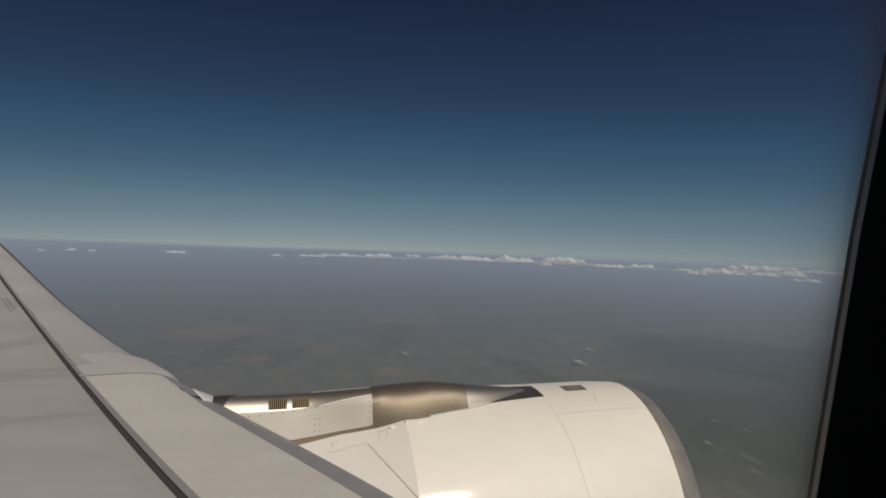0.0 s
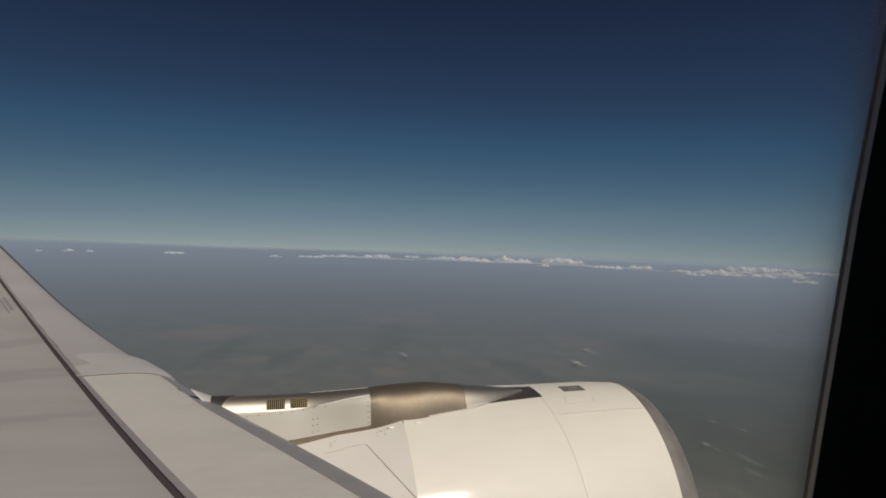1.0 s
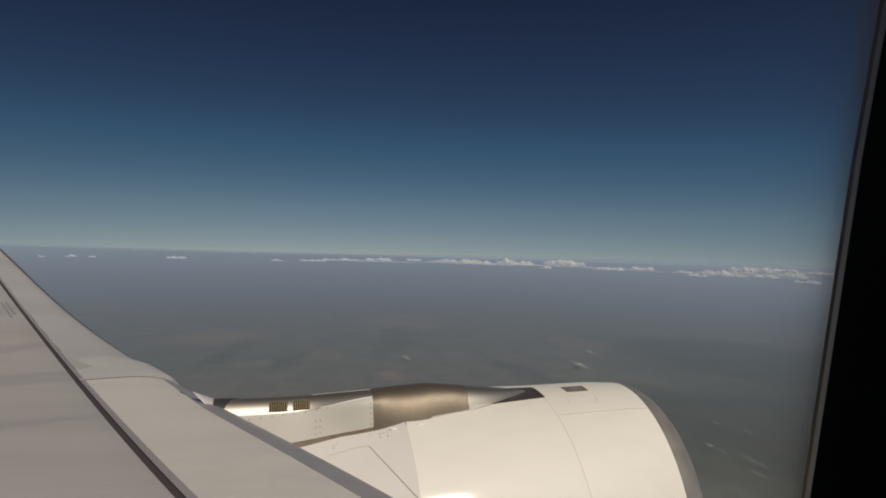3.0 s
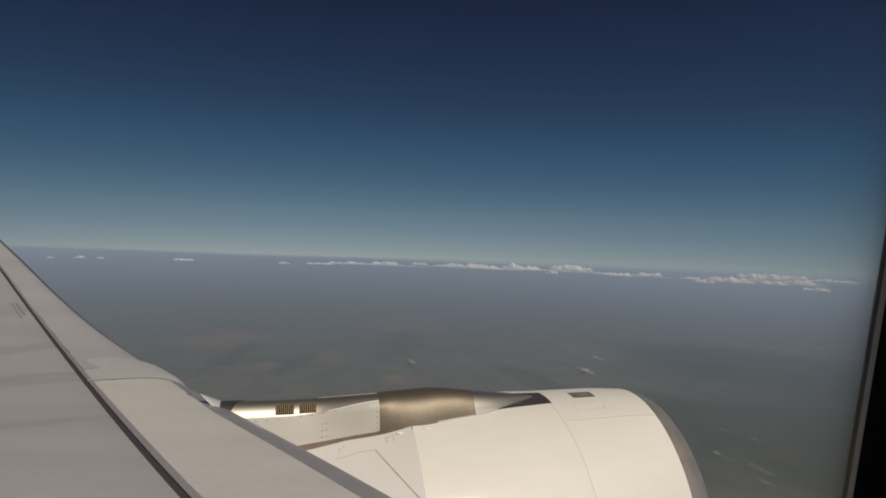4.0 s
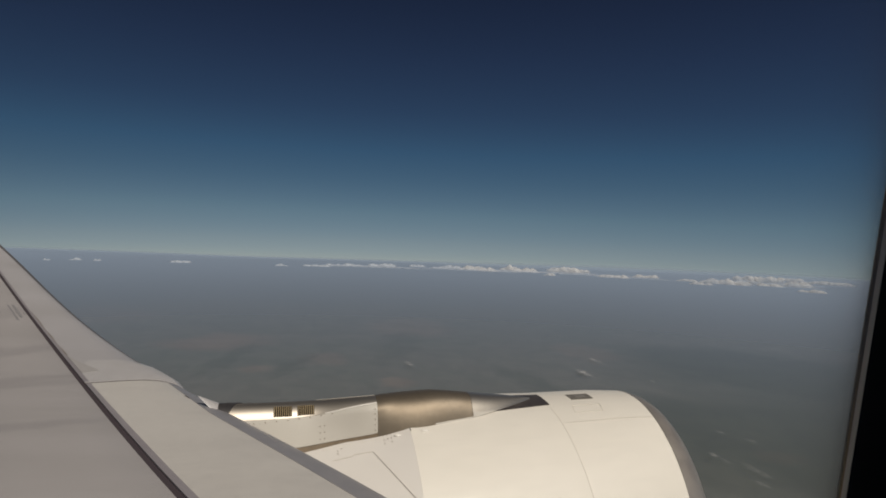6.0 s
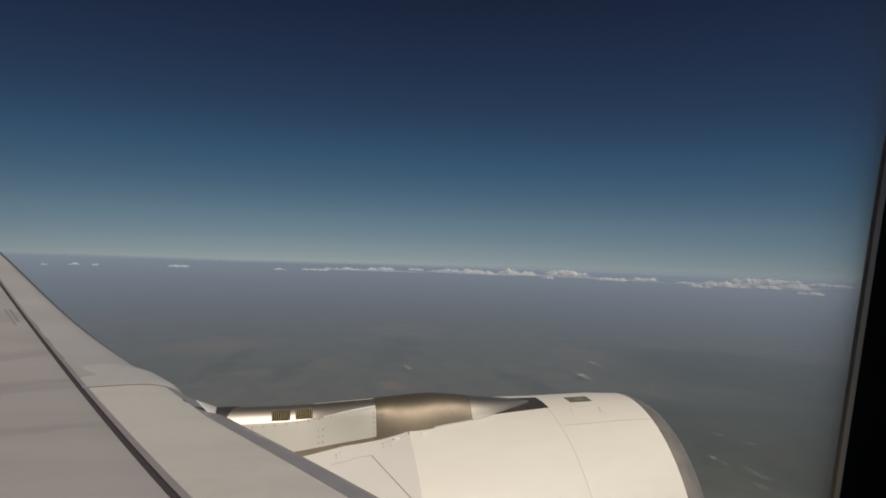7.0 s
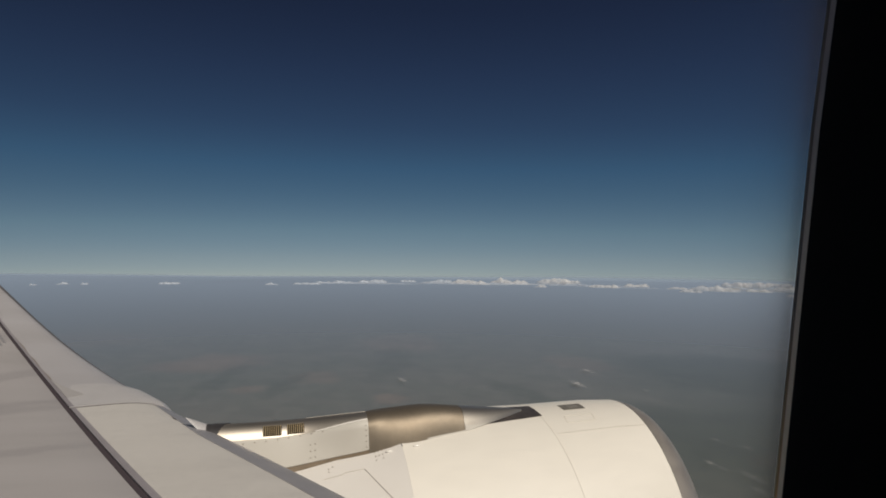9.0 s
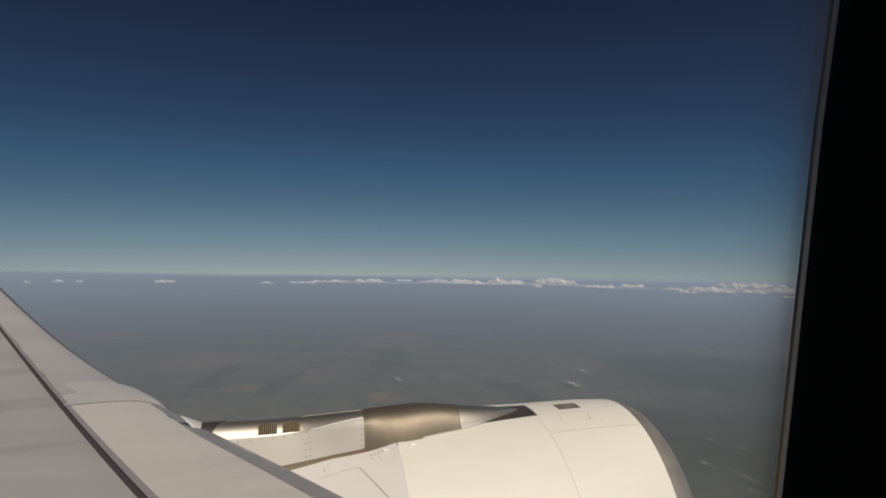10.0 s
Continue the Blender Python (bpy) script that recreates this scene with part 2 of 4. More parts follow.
def land_material():
    """Hazy farmland from great height: woodland, fields and bare earth in soft patches, vignetting painted in."""
    m = material("land", (0.122, 0.118, 0.096), 0.8, 0, [
        (0.0016, (1, 1, 1), 0.55, (0.088, 0.100, 0.074)),
        (0.0050, (1.2, 0.75, 1), 0.45, (0.150, 0.136, 0.115)),
        (0.011, (1.1, 0.65, 1), 0.22, (0.064, 0.084, 0.058)),
        (0.04, (1, 0.6, 1), 0.2, (0.13, 0.12, 0.10))], spec=0.2)
    earth, woods_shade = (0.22, 0.155, 0.115), (0.046, 0.052, 0.030)
    # the two largest dark green patches also paint the vignetting beside the window edge
    for x, y, sx, sy, turn, colour, k in (
            (-110, 1310, 130, 130, 0, earth, 0.5), (90, 1130, 55, 75, 0, earth, 0.3), (188, 948, 34, 50, 0, earth, 0.4), (-30, 1060, 40, 40, 0, earth, 0.35),
            (330, 1500, 150, 200, 0, earth, 0.3), (640, 1150, 90, 120, 0, earth, 0.3), (-420, 1700, 200, 220, 0, earth, 0.3), (560, 560, 40, 30, 0, earth, 0.4),
            (-80, 1155, 24, 190, -18, woods_shade, 0.4), (42, 1100, 22, 170, -25, woods_shade, 0.35), (420, 900, 40, 200, 10, woods_shade, 0.35), (640, 600, 300, 330, 0, woods_shade, 0.72),
            (250, 1250, 60, 240, -20, woods_shade, 0.35), (930, 950, 330, 420, 12, woods_shade, 0.8)):
        blotch(m, (x, y, 0), (sx, sy, 9000), turn, colour, k)
    n, l = m.node_tree.nodes, m.node_tree.links
    b = n["Principled BSDF"]
    # field mosaic
    co = n.new("ShaderNodeTexCoord")
    vo = n.new("ShaderNodeTexVoronoi")
    vo.inputs["Scale"].default_value = 0.045
    vo.inputs["Randomness"].default_value = 0.9
    lay = n.new("ShaderNodeMapping")
    lay.inputs["Rotation"].default_value = (0, 0, radians(24))
    lay.inputs["Scale"].default_value = (1.0, 0.62, 1.0)
    wave = n.new("ShaderNodeTexNoise")
    wave.inputs["Scale"].default_value = 0.03
    wave.inputs["Detail"].default_value = 3
    l.new(co.outputs["Object"], wave.inputs["Vector"])
    warp = n.new("ShaderNodeVectorMath")
    warp.operation = "MULTIPLY_ADD"
    warp.inputs[1].default_value = (30, 30, 0)
    l.new(wave.outputs["Color"], warp.inputs[0])
    l.new(co.outputs["Object"], warp.inputs[2])
    l.new(warp.outputs[0], lay.inputs["Vector"])
    l.new(lay.outputs[0], vo.inputs["Vector"])
    hsv = n.new("ShaderNodeSeparateColor")
    l.new(vo.outputs["Color"], hsv.inputs[0])
    mr = n.new("ShaderNodeMapRange")
    mr.inputs["To Min"].default_value = 1.10
    mr.inputs["To Max"].default_value = 1.28
    l.new(hsv.outputs[0], mr.inputs["Value"])
    mul = n.new("ShaderNodeMix")
    mul.data_type = "RGBA"
    mul.blend_type = "MULTIPLY"
    mul.inputs["Factor"].default_value = 1
    l.new(b.inputs["Base Color"].links[0].from_socket, mul.inputs["A"])
    l.new(mr.outputs[0], mul.inputs["B"])
    l.new(mul.outputs["Result"], b.inputs["Base Color"])
    return m


land = land_material()


# ---------------------------------------------------------------- building helpers
def mesh_of(name, bm, mat, smooth=True):
    me = bpy.data.meshes.new(name)
    bmesh.ops.recalc_face_normals(bm, faces=bm.faces)
    bm.to_mesh(me)
    bm.free()
    me.materials.append(mat)
    if smooth:
        me.shade_smooth()
        me.set_sharp_from_angle(angle=radians(38))
    return me


def part(name, bm, mat, parent, label="", smooth=True):
    ob = new(name, mesh_of(name, bm, mat, smooth))
    if parent is not None:
        ob.parent = parent
    if label:
        ob["label"] = label
    return ob


def thing(name, at, label, category, group="", kind=""):
    ob = new(name)
    ob.empty_display_size = 0.2
    ob.location = at
    bpy.context.view_layer.update()
    return tagged(ob, label, category, group, kind)


def under(ob, parent):
    """Parent ob, built in world coordinates, so that it stays where it is."""
    ob.parent = parent
    ob.matrix_parent_inverse = parent.matrix_world.inverted()
    return ob


def piece(name, bm, mat, parent, label="", smooth=True):
    return under(part(name, bm, mat, None, label, smooth), parent)


def loft(rows, closed=False, cap=False, bm=None):
    """A skin through rows of points; closed joins the last point of a row to its first; cap closes both ends."""
    bm = bm or bmesh.new()
    vs = [[bm.verts.new(p) for p in row] for row in rows]
    k = len(rows[0])
    for a, b in zip(vs, vs[1:]):
        for i in range(k if closed else k - 1):
            j = (i + 1) % k
            bm.faces.new((a[i], a[j], b[j], b[i]))
    if cap:
        bm.faces.new(vs[0])
        bm.faces.new(vs[-1])
    return bm


def lerp(table, x):
    """Value at x in a table of (x, value, ...), straight between the rows."""
    for a, b in zip(table, table[1:]):
        if x <= b[0]:
            break
    f = (x - a[0]) / (b[0] - a[0])
    return [p + (q - p) * f for p, q in zip(a[1:], b[1:])]


def soft(v, a, b):
    k = min(max((v - a) / (b - a), 0.0), 1.0)
    return k * k * (3 - 2 * k)


def steps(a, b, n):
    return [a + (b - a) * i / n for i in range(n + 1)]


# ---------------------------------------------------------------- ground and clouds
DEPTH, REACH = 240.0, 4710.0


def rise(r, az):
    """Higher ground far off towards the tail and towards the nose."""
    az = az if az < math.pi else az - 2 * math.pi
    tail = min(max((-0.05 - az) / 0.28, 0.0), 1.2)
    nose = min(max((az - 0.35) / 0.47, 0.0), 1.3)
    return 26.0 * (tail + nose) * soft(r, 4230.0, 4600.0)


bm = bmesh.new()
rings = [40, 300, 600, 900, 1300, 1800, 2400, 3100, 3900, 4200, 4300, 4400, 4500, 4600, REACH]
rows = []
for r in rings:
    rows.append([(r * math.sin(a), r * math.cos(a), rise(r, a) - DEPTH) for a in (2 * math.pi * i / 192 for i in range(192))])
loft(rows, closed=True, bm=bm)
bm.faces.new([v for v in bm.verts][:192])
ground = part("ground", bm, land, None, smooth=False)
tagged(ground, "hazy green-brown farmland far below", "ground", kind="structure")

# sheet painting haze over the land: opacity set to grow with distance; it rises in a soft bank at the horizon
bm = bmesh.new()
layer = bm.verts.layers.float.new("opacity")
rings = []
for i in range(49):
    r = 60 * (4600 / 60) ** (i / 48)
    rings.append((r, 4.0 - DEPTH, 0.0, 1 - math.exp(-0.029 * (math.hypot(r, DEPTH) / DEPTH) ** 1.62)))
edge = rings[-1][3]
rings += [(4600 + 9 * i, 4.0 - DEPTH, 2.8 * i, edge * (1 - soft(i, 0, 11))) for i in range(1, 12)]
rows = []
for r, z, up, k in rings:
    row = []
    for i in range(192):
        az = 2 * math.pi * i / 192
        fore = soft(az if az < math.pi else az - 2 * math.pi, 0.1, 0.55)
        row.append(bm.verts.new((r * math.sin(az), r * math.cos(az), z + up * (0.5 + 0.8 * fore) + rise(r, az))))
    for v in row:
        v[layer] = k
    rows.append(row)
for a, b in zip(rows, rows[1:]):
    for i in range(192):
        j = (i + 1) % 192
        bm.faces.new((a[i], a[j], b[j], b[i]))
painted_haze = part("painted_haze", bm, haze_blue, None)
tagged(painted_haze, "thin blue-grey sheet painting distance haze over the land", "haze", kind="stuff")

# heading from abeam towards the nose, elevation, width and height, in degrees
CLOUD_BANK = [
    (3.90, -3.41, 2.08, 0.21), (5.34, -3.27, 1.05, 0.21), (7.10, -3.26, 1.58, 0.26), (9.88, -3.22, 2.11, 0.37),
    (13.22, -3.15, 1.27, 0.27), (15.88, -3.15, 2.55, 0.37), (18.38, -3.21, 2.01, 0.48), (19.97, -3.29, 1.59, 0.48),
    (21.80, -3.00, 1.48, 0.53), (23.38, -3.19, 2.21, 0.47), (26.87, -2.91, 2.60, 0.47), (25.46, -3.40, 1.04, 0.31),
    (28.24, -2.94, 1.55, 0.31), (31.25, -3.29, 2.24, 0.41), (34.00, -3.12, 1.81, 0.40)]
CLOUD_BANK_FORWARD = [
    (37.40, -3.10, 1.18, 0.25), (38.54, -3.32, 1.27, 0.34), (40.30, -3.15, 2.88, 0.67), (41.99, -2.60, 1.42, 0.47),
    (43.46, -2.60, 1.87, 0.56), (43.89, -3.08, 1.40, 0.37), (45.27, -2.47, 1.38, 0.28), (45.88, -2.83, 1.37, 0.46),
    (46.88, -3.35, 1.35, 0.36), (47.98, -2.58, 2.23, 0.27)]
CLOUD_PUFFS = [
    (-17.48, -3.27, 0.40, 0.18), (-15.52, -3.23, 0.78, 0.23), (-14.03, -3.28, 0.46, 0.19), (-7.72, -3.34, 1.27, 0.24),
    (0.77, -3.45, 0.93, 0.21)]
# long flat banks between the heaps
CLOUD_SHEETS = [
    (9.0, -3.36, 11.0, 0.22), (18.5, -3.30, 9.0, 0.30), (25.5, -3.22, 10.0, 0.36), (33.0, -3.25, 8.0, 0.26), (42.5, -3.15, 10.0, 0.50)]
# thin streaks of cloud over the land: x, from y, to y, width, density
CLOUD_WISPS = [
    (514, 915, 975, 9, 0.22), (590, 1015, 1060, 8, 0.18), (603, 868, 884, 5, 0.12), (467, 532, 570, 5, 0.13), (481, 492, 534, 6, 0.13), (458, 470, 491, 5, 0.12),
    (531, 621, 634, 5, 0.11), (544, 585, 601, 6, 0.11), (227, 1018, 1056, 7, 0.24)]


def cloud(az, el, wide, high, label, group, rng, dense=0.9, mat=None):
    """A heaped bank: one rounded skin over a flat base, lumpy along its top, thinning towards its ends, crest and base."""
    az, el = az - 0.45, el - 0.11
    d = min(4200.0, 0.975 * DEPTH / math.tan(radians(-el)))
    a = radians(az)
    base = Vector((d * math.sin(a), d * math.cos(a), d * math.tan(radians(el))))
    w, h = d * radians(wide), d * radians(high)
    seed = Vector((rng.uniform(0, 50), rng.uniform(0, 50), az))
    heaps = [(rng.uniform(-0.7, 0.7), rng.uniform(0.22, 0.45), rng.uniform(0.5, 1.0)) for i in range(max(2, min(5, round(0.8 * w / h))))]
    top = max(k for c, s, k in heaps)
    bm = bmesh.new()
    layer = bm.verts.layers.float.new("opacity")
    nu, nt = 48, 22
    rows = []
    for i in range(nu + 1):
        u = 2 * i / nu - 1
        tall = 0.52 + 0.48 * max(k / top * math.exp(-((u - c) / s) ** 2) for c, s, k in heaps)
        tall *= math.sqrt(max(1 - u * u, 0.0)) ** 0.6
        row = []
        for j in range(nt + 1):
            t = j / nt
            ang = radians(-25 + 175 * t)
            q = Vector((u * w / h, math.cos(ang) * 0.6, math.sin(ang) * tall))
            k = 1 + 0.14 * noise.noise(q * 2.0 + seed)
            v = bm.verts.new((u * w * 0.62, -0.6 * h * tall * math.cos(ang) * k, h * (1.15 * tall * math.sin(ang) * k - 0.5)))
            body = 0.85 + 0.55 * noise.noise(Vector((q.x * 0.9, 2.0, q.z * 2.2)) + seed)
            fade = soft(t, 0.02, 0.36) * (1 - soft(t, 0.50, 0.72)) * (1 - soft(abs(u), 0.60, 1.0))
            v[layer] = min(1.0, max(0.0, dense * body * fade))
            row.append(v)
        rows.append(row)
    for p, q in zip(rows, rows[1:]):
        for j in range(nt):
            bm.faces.new((p[j], p[j + 1], q[j + 1], q[j]))
    ob = new("cloud", mesh_of("cloud", bm, mat or cloud_white))
    ob.matrix_world = Matrix.Translation(base) @ pose(0, 0, 0, 0, 0, -az)
    return tagged(ob, label, "cloud", group)


def wisp(x, y0, y1, width, dense, label, group, rng):
    """A thin drawn-out streak: a shallow domed skin of cloud that frays towards its rim."""
    bm = bmesh.new()
    layer = bm.verts.layers.float.new("opacity")
    seed = Vector((rng.uniform(0, 50), rng.uniform(0, 50), x))
    half = (y1 - y0) / 2
    rows = []
    for i in range(41):
        t = i / 20 - 1
        row = []
        for j in range(17):
            u = j / 8 - 1
            k = 1 + 0.5 * noise.noise(Vector((u, t * 2.5, 0)) + seed)
            bend = 0.8 * width * noise.noise(Vector((0, t, 0)) + seed)
            rag = 0.7 + 1.3 * noise.noise(Vector((u * 0.8, t * 3.0, 2.0)) + seed) + 0.5 * noise.noise(Vector((u * 2, t * 8.0, 5.0)) + seed)
            r = math.hypot(u, t)
            v = bm.verts.new((u * 1.1 * width * k + bend, t * 1.35 * half, 0.10 * width * max(0.0, 1 - r)))
            v[layer] = min(1.0, max(0.0, 1.5 * dense * rag * (1 - soft(r, 0.15, 1.0))))
            row.append(v)
        rows.append(row)
    for p, q in zip(rows, rows[1:]):
        for j in range(16):
            bm.faces.new((p[j], p[j + 1], q[j + 1], q[j]))
    ob = new("cloud", mesh_of("cloud", bm, wisp_white))
    ob.location = (x, y0 + half, -231.0)
    return tagged(ob, label, "cloud", group)


rng = random.Random(4)
for c in CLOUD_SHEETS:
    cloud(*c, "long flat bank of thin white cloud on the horizon", "clouds along the horizon", rng, 0.45, cloud_hazy)
for az, el, wide, high in CLOUD_BANK:
    cloud(az, el, wide * 1.2, high * 1.2, "flat white cumulus cloud low along the horizon", "clouds along the horizon", rng, 0.95, cloud_hazy if az < 17 else cloud_white)
for az, el, wide, high in CLOUD_BANK_FORWARD:
    cloud(az, el - 0.12, wide * 1.5, high * 1.05, "heaped white cumulus cloud in the thicker bank", "clouds along the horizon", rng, 0.82)
for az, el, wide, high in CLOUD_PUFFS:
    cloud(az, el, wide * 1.3, high * 1.25, "small lone white cumulus puff near the horizon", "clouds along the horizon", rng, 0.85, cloud_hazy)
for c in CLOUD_WISPS:
    wisp(*c, "thin drawn-out wisp of cloud over the fields", "wisps over the land", rng)

# ---------------------------------------------------------------- cabin side and window
# fuselage axis lies along x; the side leans in above the window's middle
AX_Y, AX_Z, R_IN, R_OUT = -2.62, -0.42, 2.72, 2.84
WIN_X0, WIN_X1, WIN_Z0, WIN_Z1 = -0.22, 0.32, -0.40, 0.36


def hull(x, ang, r):
    return Vector((x, AX_Y + r * math.cos(ang), AX_Z + r * math.sin(ang)))


def barrel(name, r0, r1, mat, label, kind):
    xs = [-3.0, -1.5, WIN_X0, WIN_X1, 2.0, 4.0, 6.0]
    a0 = math.asin((WIN_Z0 - AX_Z) / r0)
    a1 = math.asin((WIN_Z1 - AX_Z) / r0)
    angs = [a0, a1] + [a1 + (2 * math.pi - (a1 - a0)) * i / 46 for i in range(1, 46)]
    bm = bmesh.new()
    va = [[bm.verts.new(hull(x, a, r0)) for a in angs] for x in xs]
    vb = [[bm.verts.new(hull(x, a, r1)) for a in angs] for x in xs]
    k = len(angs)
    hole = 2
    for i in range(len(xs) - 1):
        for j in range(k):
            if i == hole and j == 0:
                continue
            n = (j + 1) % k
            bm.faces.new((va[i][j], va[i][n], va[i + 1][n], va[i + 1][j]))
            bm.faces.new((vb[i][j], vb[i + 1][j], vb[i + 1][n], vb[i][n]))
    for p, q in (((hole, 0), (hole, 1)), ((hole, 1), (hole + 1, 1)), ((hole + 1, 1), (hole + 1, 0)), ((hole + 1, 0), (hole, 0))):
        bm.faces.new((va[p[0]][p[1]], va[q[0]][q[1]], vb[q[0]][q[1]], vb[p[0]][p[1]]))
    for v in (va, vb):
        bm.faces.new(v[0])
        bm.faces.new(v[-1])
    ob = part(name, bm, mat, None)
    return tagged(ob, label, "wall", kind=kind)


barrel("cabin_wall", R_IN, R_IN + 0.03, cabin_grey, "dark grey curved cabin side wall", "structure")
barrel("fuselage_skin", R_OUT - 0.03, R_OUT, skin_white, "white painted fuselage skin round the cabin", "structure")

# window ring, built in a frame of its own: u along x, v up the leaning side, w outwards
LEAN = radians(7.5)
W_ORIGIN = Vector((0.0, 0.1864, 0.0))
W_V = Vector((-0.031, -math.sin(LEAN), math.cos(LEAN))).normalized()
W_U = Vector((1, 0, 0))
W_W = W_U.cross(W_V).normalized() * -1
if W_W.y < 0:
    W_W = -W_W


def rounded(u0, u1, v0, v1, r, w, n=12):
    """A rounded rectangle in the window's frame, w metres outwards."""
    pts = []
    for cu, cv, a in ((u1 - r, v1 - r, 0), (u0 + r, v1 - r, 90), (u0 + r, v0 + r, 180), (u1 - r, v0 + r, 270)):
        if cu > 0 and a == 0:
            # points along the forward side, so that it can bend
            for k in range(12):
                v = v0 + r + (v1 - v0 - 2 * r) * (k + 0.5) / 12
                pts.append(W_ORIGIN + W_U * (u1 + 0.035 * max(v, 0.0)) + W_V * v + W_W * w)
        for i in range(n + 1):
            t = radians(a + 90 * i / n)
            u, v = cu + r * math.cos(t), cv + r * math.sin(t)
            # the forward edge leans a little further forward above the middle
            u += 0.035 * max(v, 0.0) * (u > 0)
            pts.append(W_ORIGIN + W_U * u + W_V * v + W_W * w)
    return pts


E = 0.2206  # forward edge of the opening
window = thing("window_1", W_ORIGIN, "oval cabin window with a dark surround and pale pane rim", "window", kind="structure")
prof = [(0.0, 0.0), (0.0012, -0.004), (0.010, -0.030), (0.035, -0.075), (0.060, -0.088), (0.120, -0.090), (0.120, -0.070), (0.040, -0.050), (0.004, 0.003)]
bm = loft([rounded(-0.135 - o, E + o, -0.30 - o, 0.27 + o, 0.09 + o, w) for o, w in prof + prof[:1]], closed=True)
piece("window_bezel", bm, bezel_dark, window, "charcoal moulded window surround, deep shade put into its colour")
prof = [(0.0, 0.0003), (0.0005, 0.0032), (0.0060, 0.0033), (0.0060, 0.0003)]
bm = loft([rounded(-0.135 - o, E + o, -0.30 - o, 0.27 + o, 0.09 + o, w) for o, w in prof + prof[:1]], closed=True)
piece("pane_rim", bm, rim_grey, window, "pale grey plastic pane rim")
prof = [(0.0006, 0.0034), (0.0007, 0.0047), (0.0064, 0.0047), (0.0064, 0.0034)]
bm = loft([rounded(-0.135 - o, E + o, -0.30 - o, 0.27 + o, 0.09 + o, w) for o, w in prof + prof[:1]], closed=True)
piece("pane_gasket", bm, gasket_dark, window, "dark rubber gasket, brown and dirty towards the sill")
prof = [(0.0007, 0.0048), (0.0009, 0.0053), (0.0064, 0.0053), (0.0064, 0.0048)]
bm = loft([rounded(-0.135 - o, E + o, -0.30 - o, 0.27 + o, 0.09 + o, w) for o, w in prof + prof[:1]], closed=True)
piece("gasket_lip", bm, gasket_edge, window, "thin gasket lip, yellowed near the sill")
prof = [(0.0068, 0.0095), (0.0075, 0.0112), (0.045, 0.0345), (0.13, 0.085), (0.14, 0.085), (0.05, 0.0105)]
bm = loft([rounded(-0.135 - o, E + o, -0.30 - o, 0.27 + o, 0.09 + max(o, -0.05), w) for o, w in prof + prof[:1]], closed=True)
piece("window_seal", bm, seal_grey, window, "brown rubber window seal")

# clear pane with a faint gloss
pane_glass = bpy.data.materials.new("pane_clear")
pane_glass.use_nodes = True
pn, pl = pane_glass.node_tree.nodes, pane_glass.node_tree.links
pn.clear()
p_out = pn.new("ShaderNodeOutputMaterial")
p_mix = pn.new("ShaderNodeMixShader")
p_mix.inputs[0].default_value = 0.01
p_clear = pn.new("ShaderNodeBsdfTransparent")
p_gloss = pn.new("ShaderNodeBsdfGlossy")
p_gloss.inputs["Roughness"].default_value = 0.03
pl.new(p_clear.outputs[0], p_mix.inputs[1])
pl.new(p_gloss.outputs[0], p_mix.inputs[2])
pl.new(p_mix.outputs[0], p_out.inputs["Surface"])
bm = loft([rounded(-0.141, E + 0.006, -0.306, 0.276, 0.096, w) for w in (0.0057, 0.0072)], closed=True, cap=True)
pane = piece("pane", bm, pane_glass, window, "clear window pane", smooth=False)
pane.visible_shadow = False

# brown veil added to paint the rim's blurred dark edge, densest against it
bm = bmesh.new()
layer = bm.verts.layers.float.new("opacity")
rings = []
for o, k in ((-0.0030, 0.0), (-0.0042, 0.35), (-0.0052, 0.62), (-0.0066, 0.58), (-0.0086, 0.48), (-0.0106, 0.38), (-0.0134, 0.29), (-0.0170, 0.21), (-0.0220, 0.14), (-0.0310, 0.07), (-0.0440, 0.02), (-0.0650, 0.0)):
    ring = [bm.verts.new(p) for p in rounded(-0.135 - o, E + o, -0.30 - o, 0.27 + o, 0.09 + o, 0.0003)]
    for v in ring:
        v[layer] = k
    rings.append(ring)
for a, b in zip(rings, rings[1:]):
    for i in range(len(a)):
        j = (i + 1) % len(a)
        bm.faces.new((a[i], a[j], b[j], b[i]))
film = piece("pane_veil", bm, veil, window, "thin brown veil added for the rim's blur and darkening")
film.visible_shadow = False

# ---------------------------------------------------------------- wing
def poly(c, y, lo, hi):
    """A polynomial about y = 7, carried on straight outside lo..hi."""
    t = min(max(y, lo), hi) - 7
    v = sum(k * t ** (len(c) - 1 - i) for i, k in enumerate(c))
    g = sum(k * (len(c) - 1 - i) * t ** (len(c) - 2 - i) for i, k in enumerate(c[:-1]))
    return v + g * (y - 7 - t)


def crest_x(y):
    return 3.55 - 0.625 * y


def nose_bump(y):
    return math.exp(-((y - 7.78) / 0.36) ** 6)


def crest_z(y):
    """Height of the leading edge's crest: the wing bends up towards its tip."""
    return poly((-3.0209e-4, 2.8582e-3, 1.09089e-2, 4.17086e-2, -1.903707), y, 3.8, 14.0) + 0.004 * max(0.0, y - 10.5)


def rear_z(y):
    """Height of the slat's rear edge."""
    return poly((2.22267e-3, 6.69223e-3, 4.644246e-2, -1.794102), y, 3.8, 10.8)


def rear_x(y):
    s = rear_z(y) / y if y > 3 else rear_z(3) / 3
    if y > 12.5:
        return rear_x(12.5) - 0.585 * (y - 12.5)
    if y < 3.5:
        return rear_x(3.5) + 0.50 * (3.5 - y)
    return y * (0.27403 * s * s - 0.59346 * s - 0.43548)


def chord(y):
    return crest_x(y) - rear_x(y)


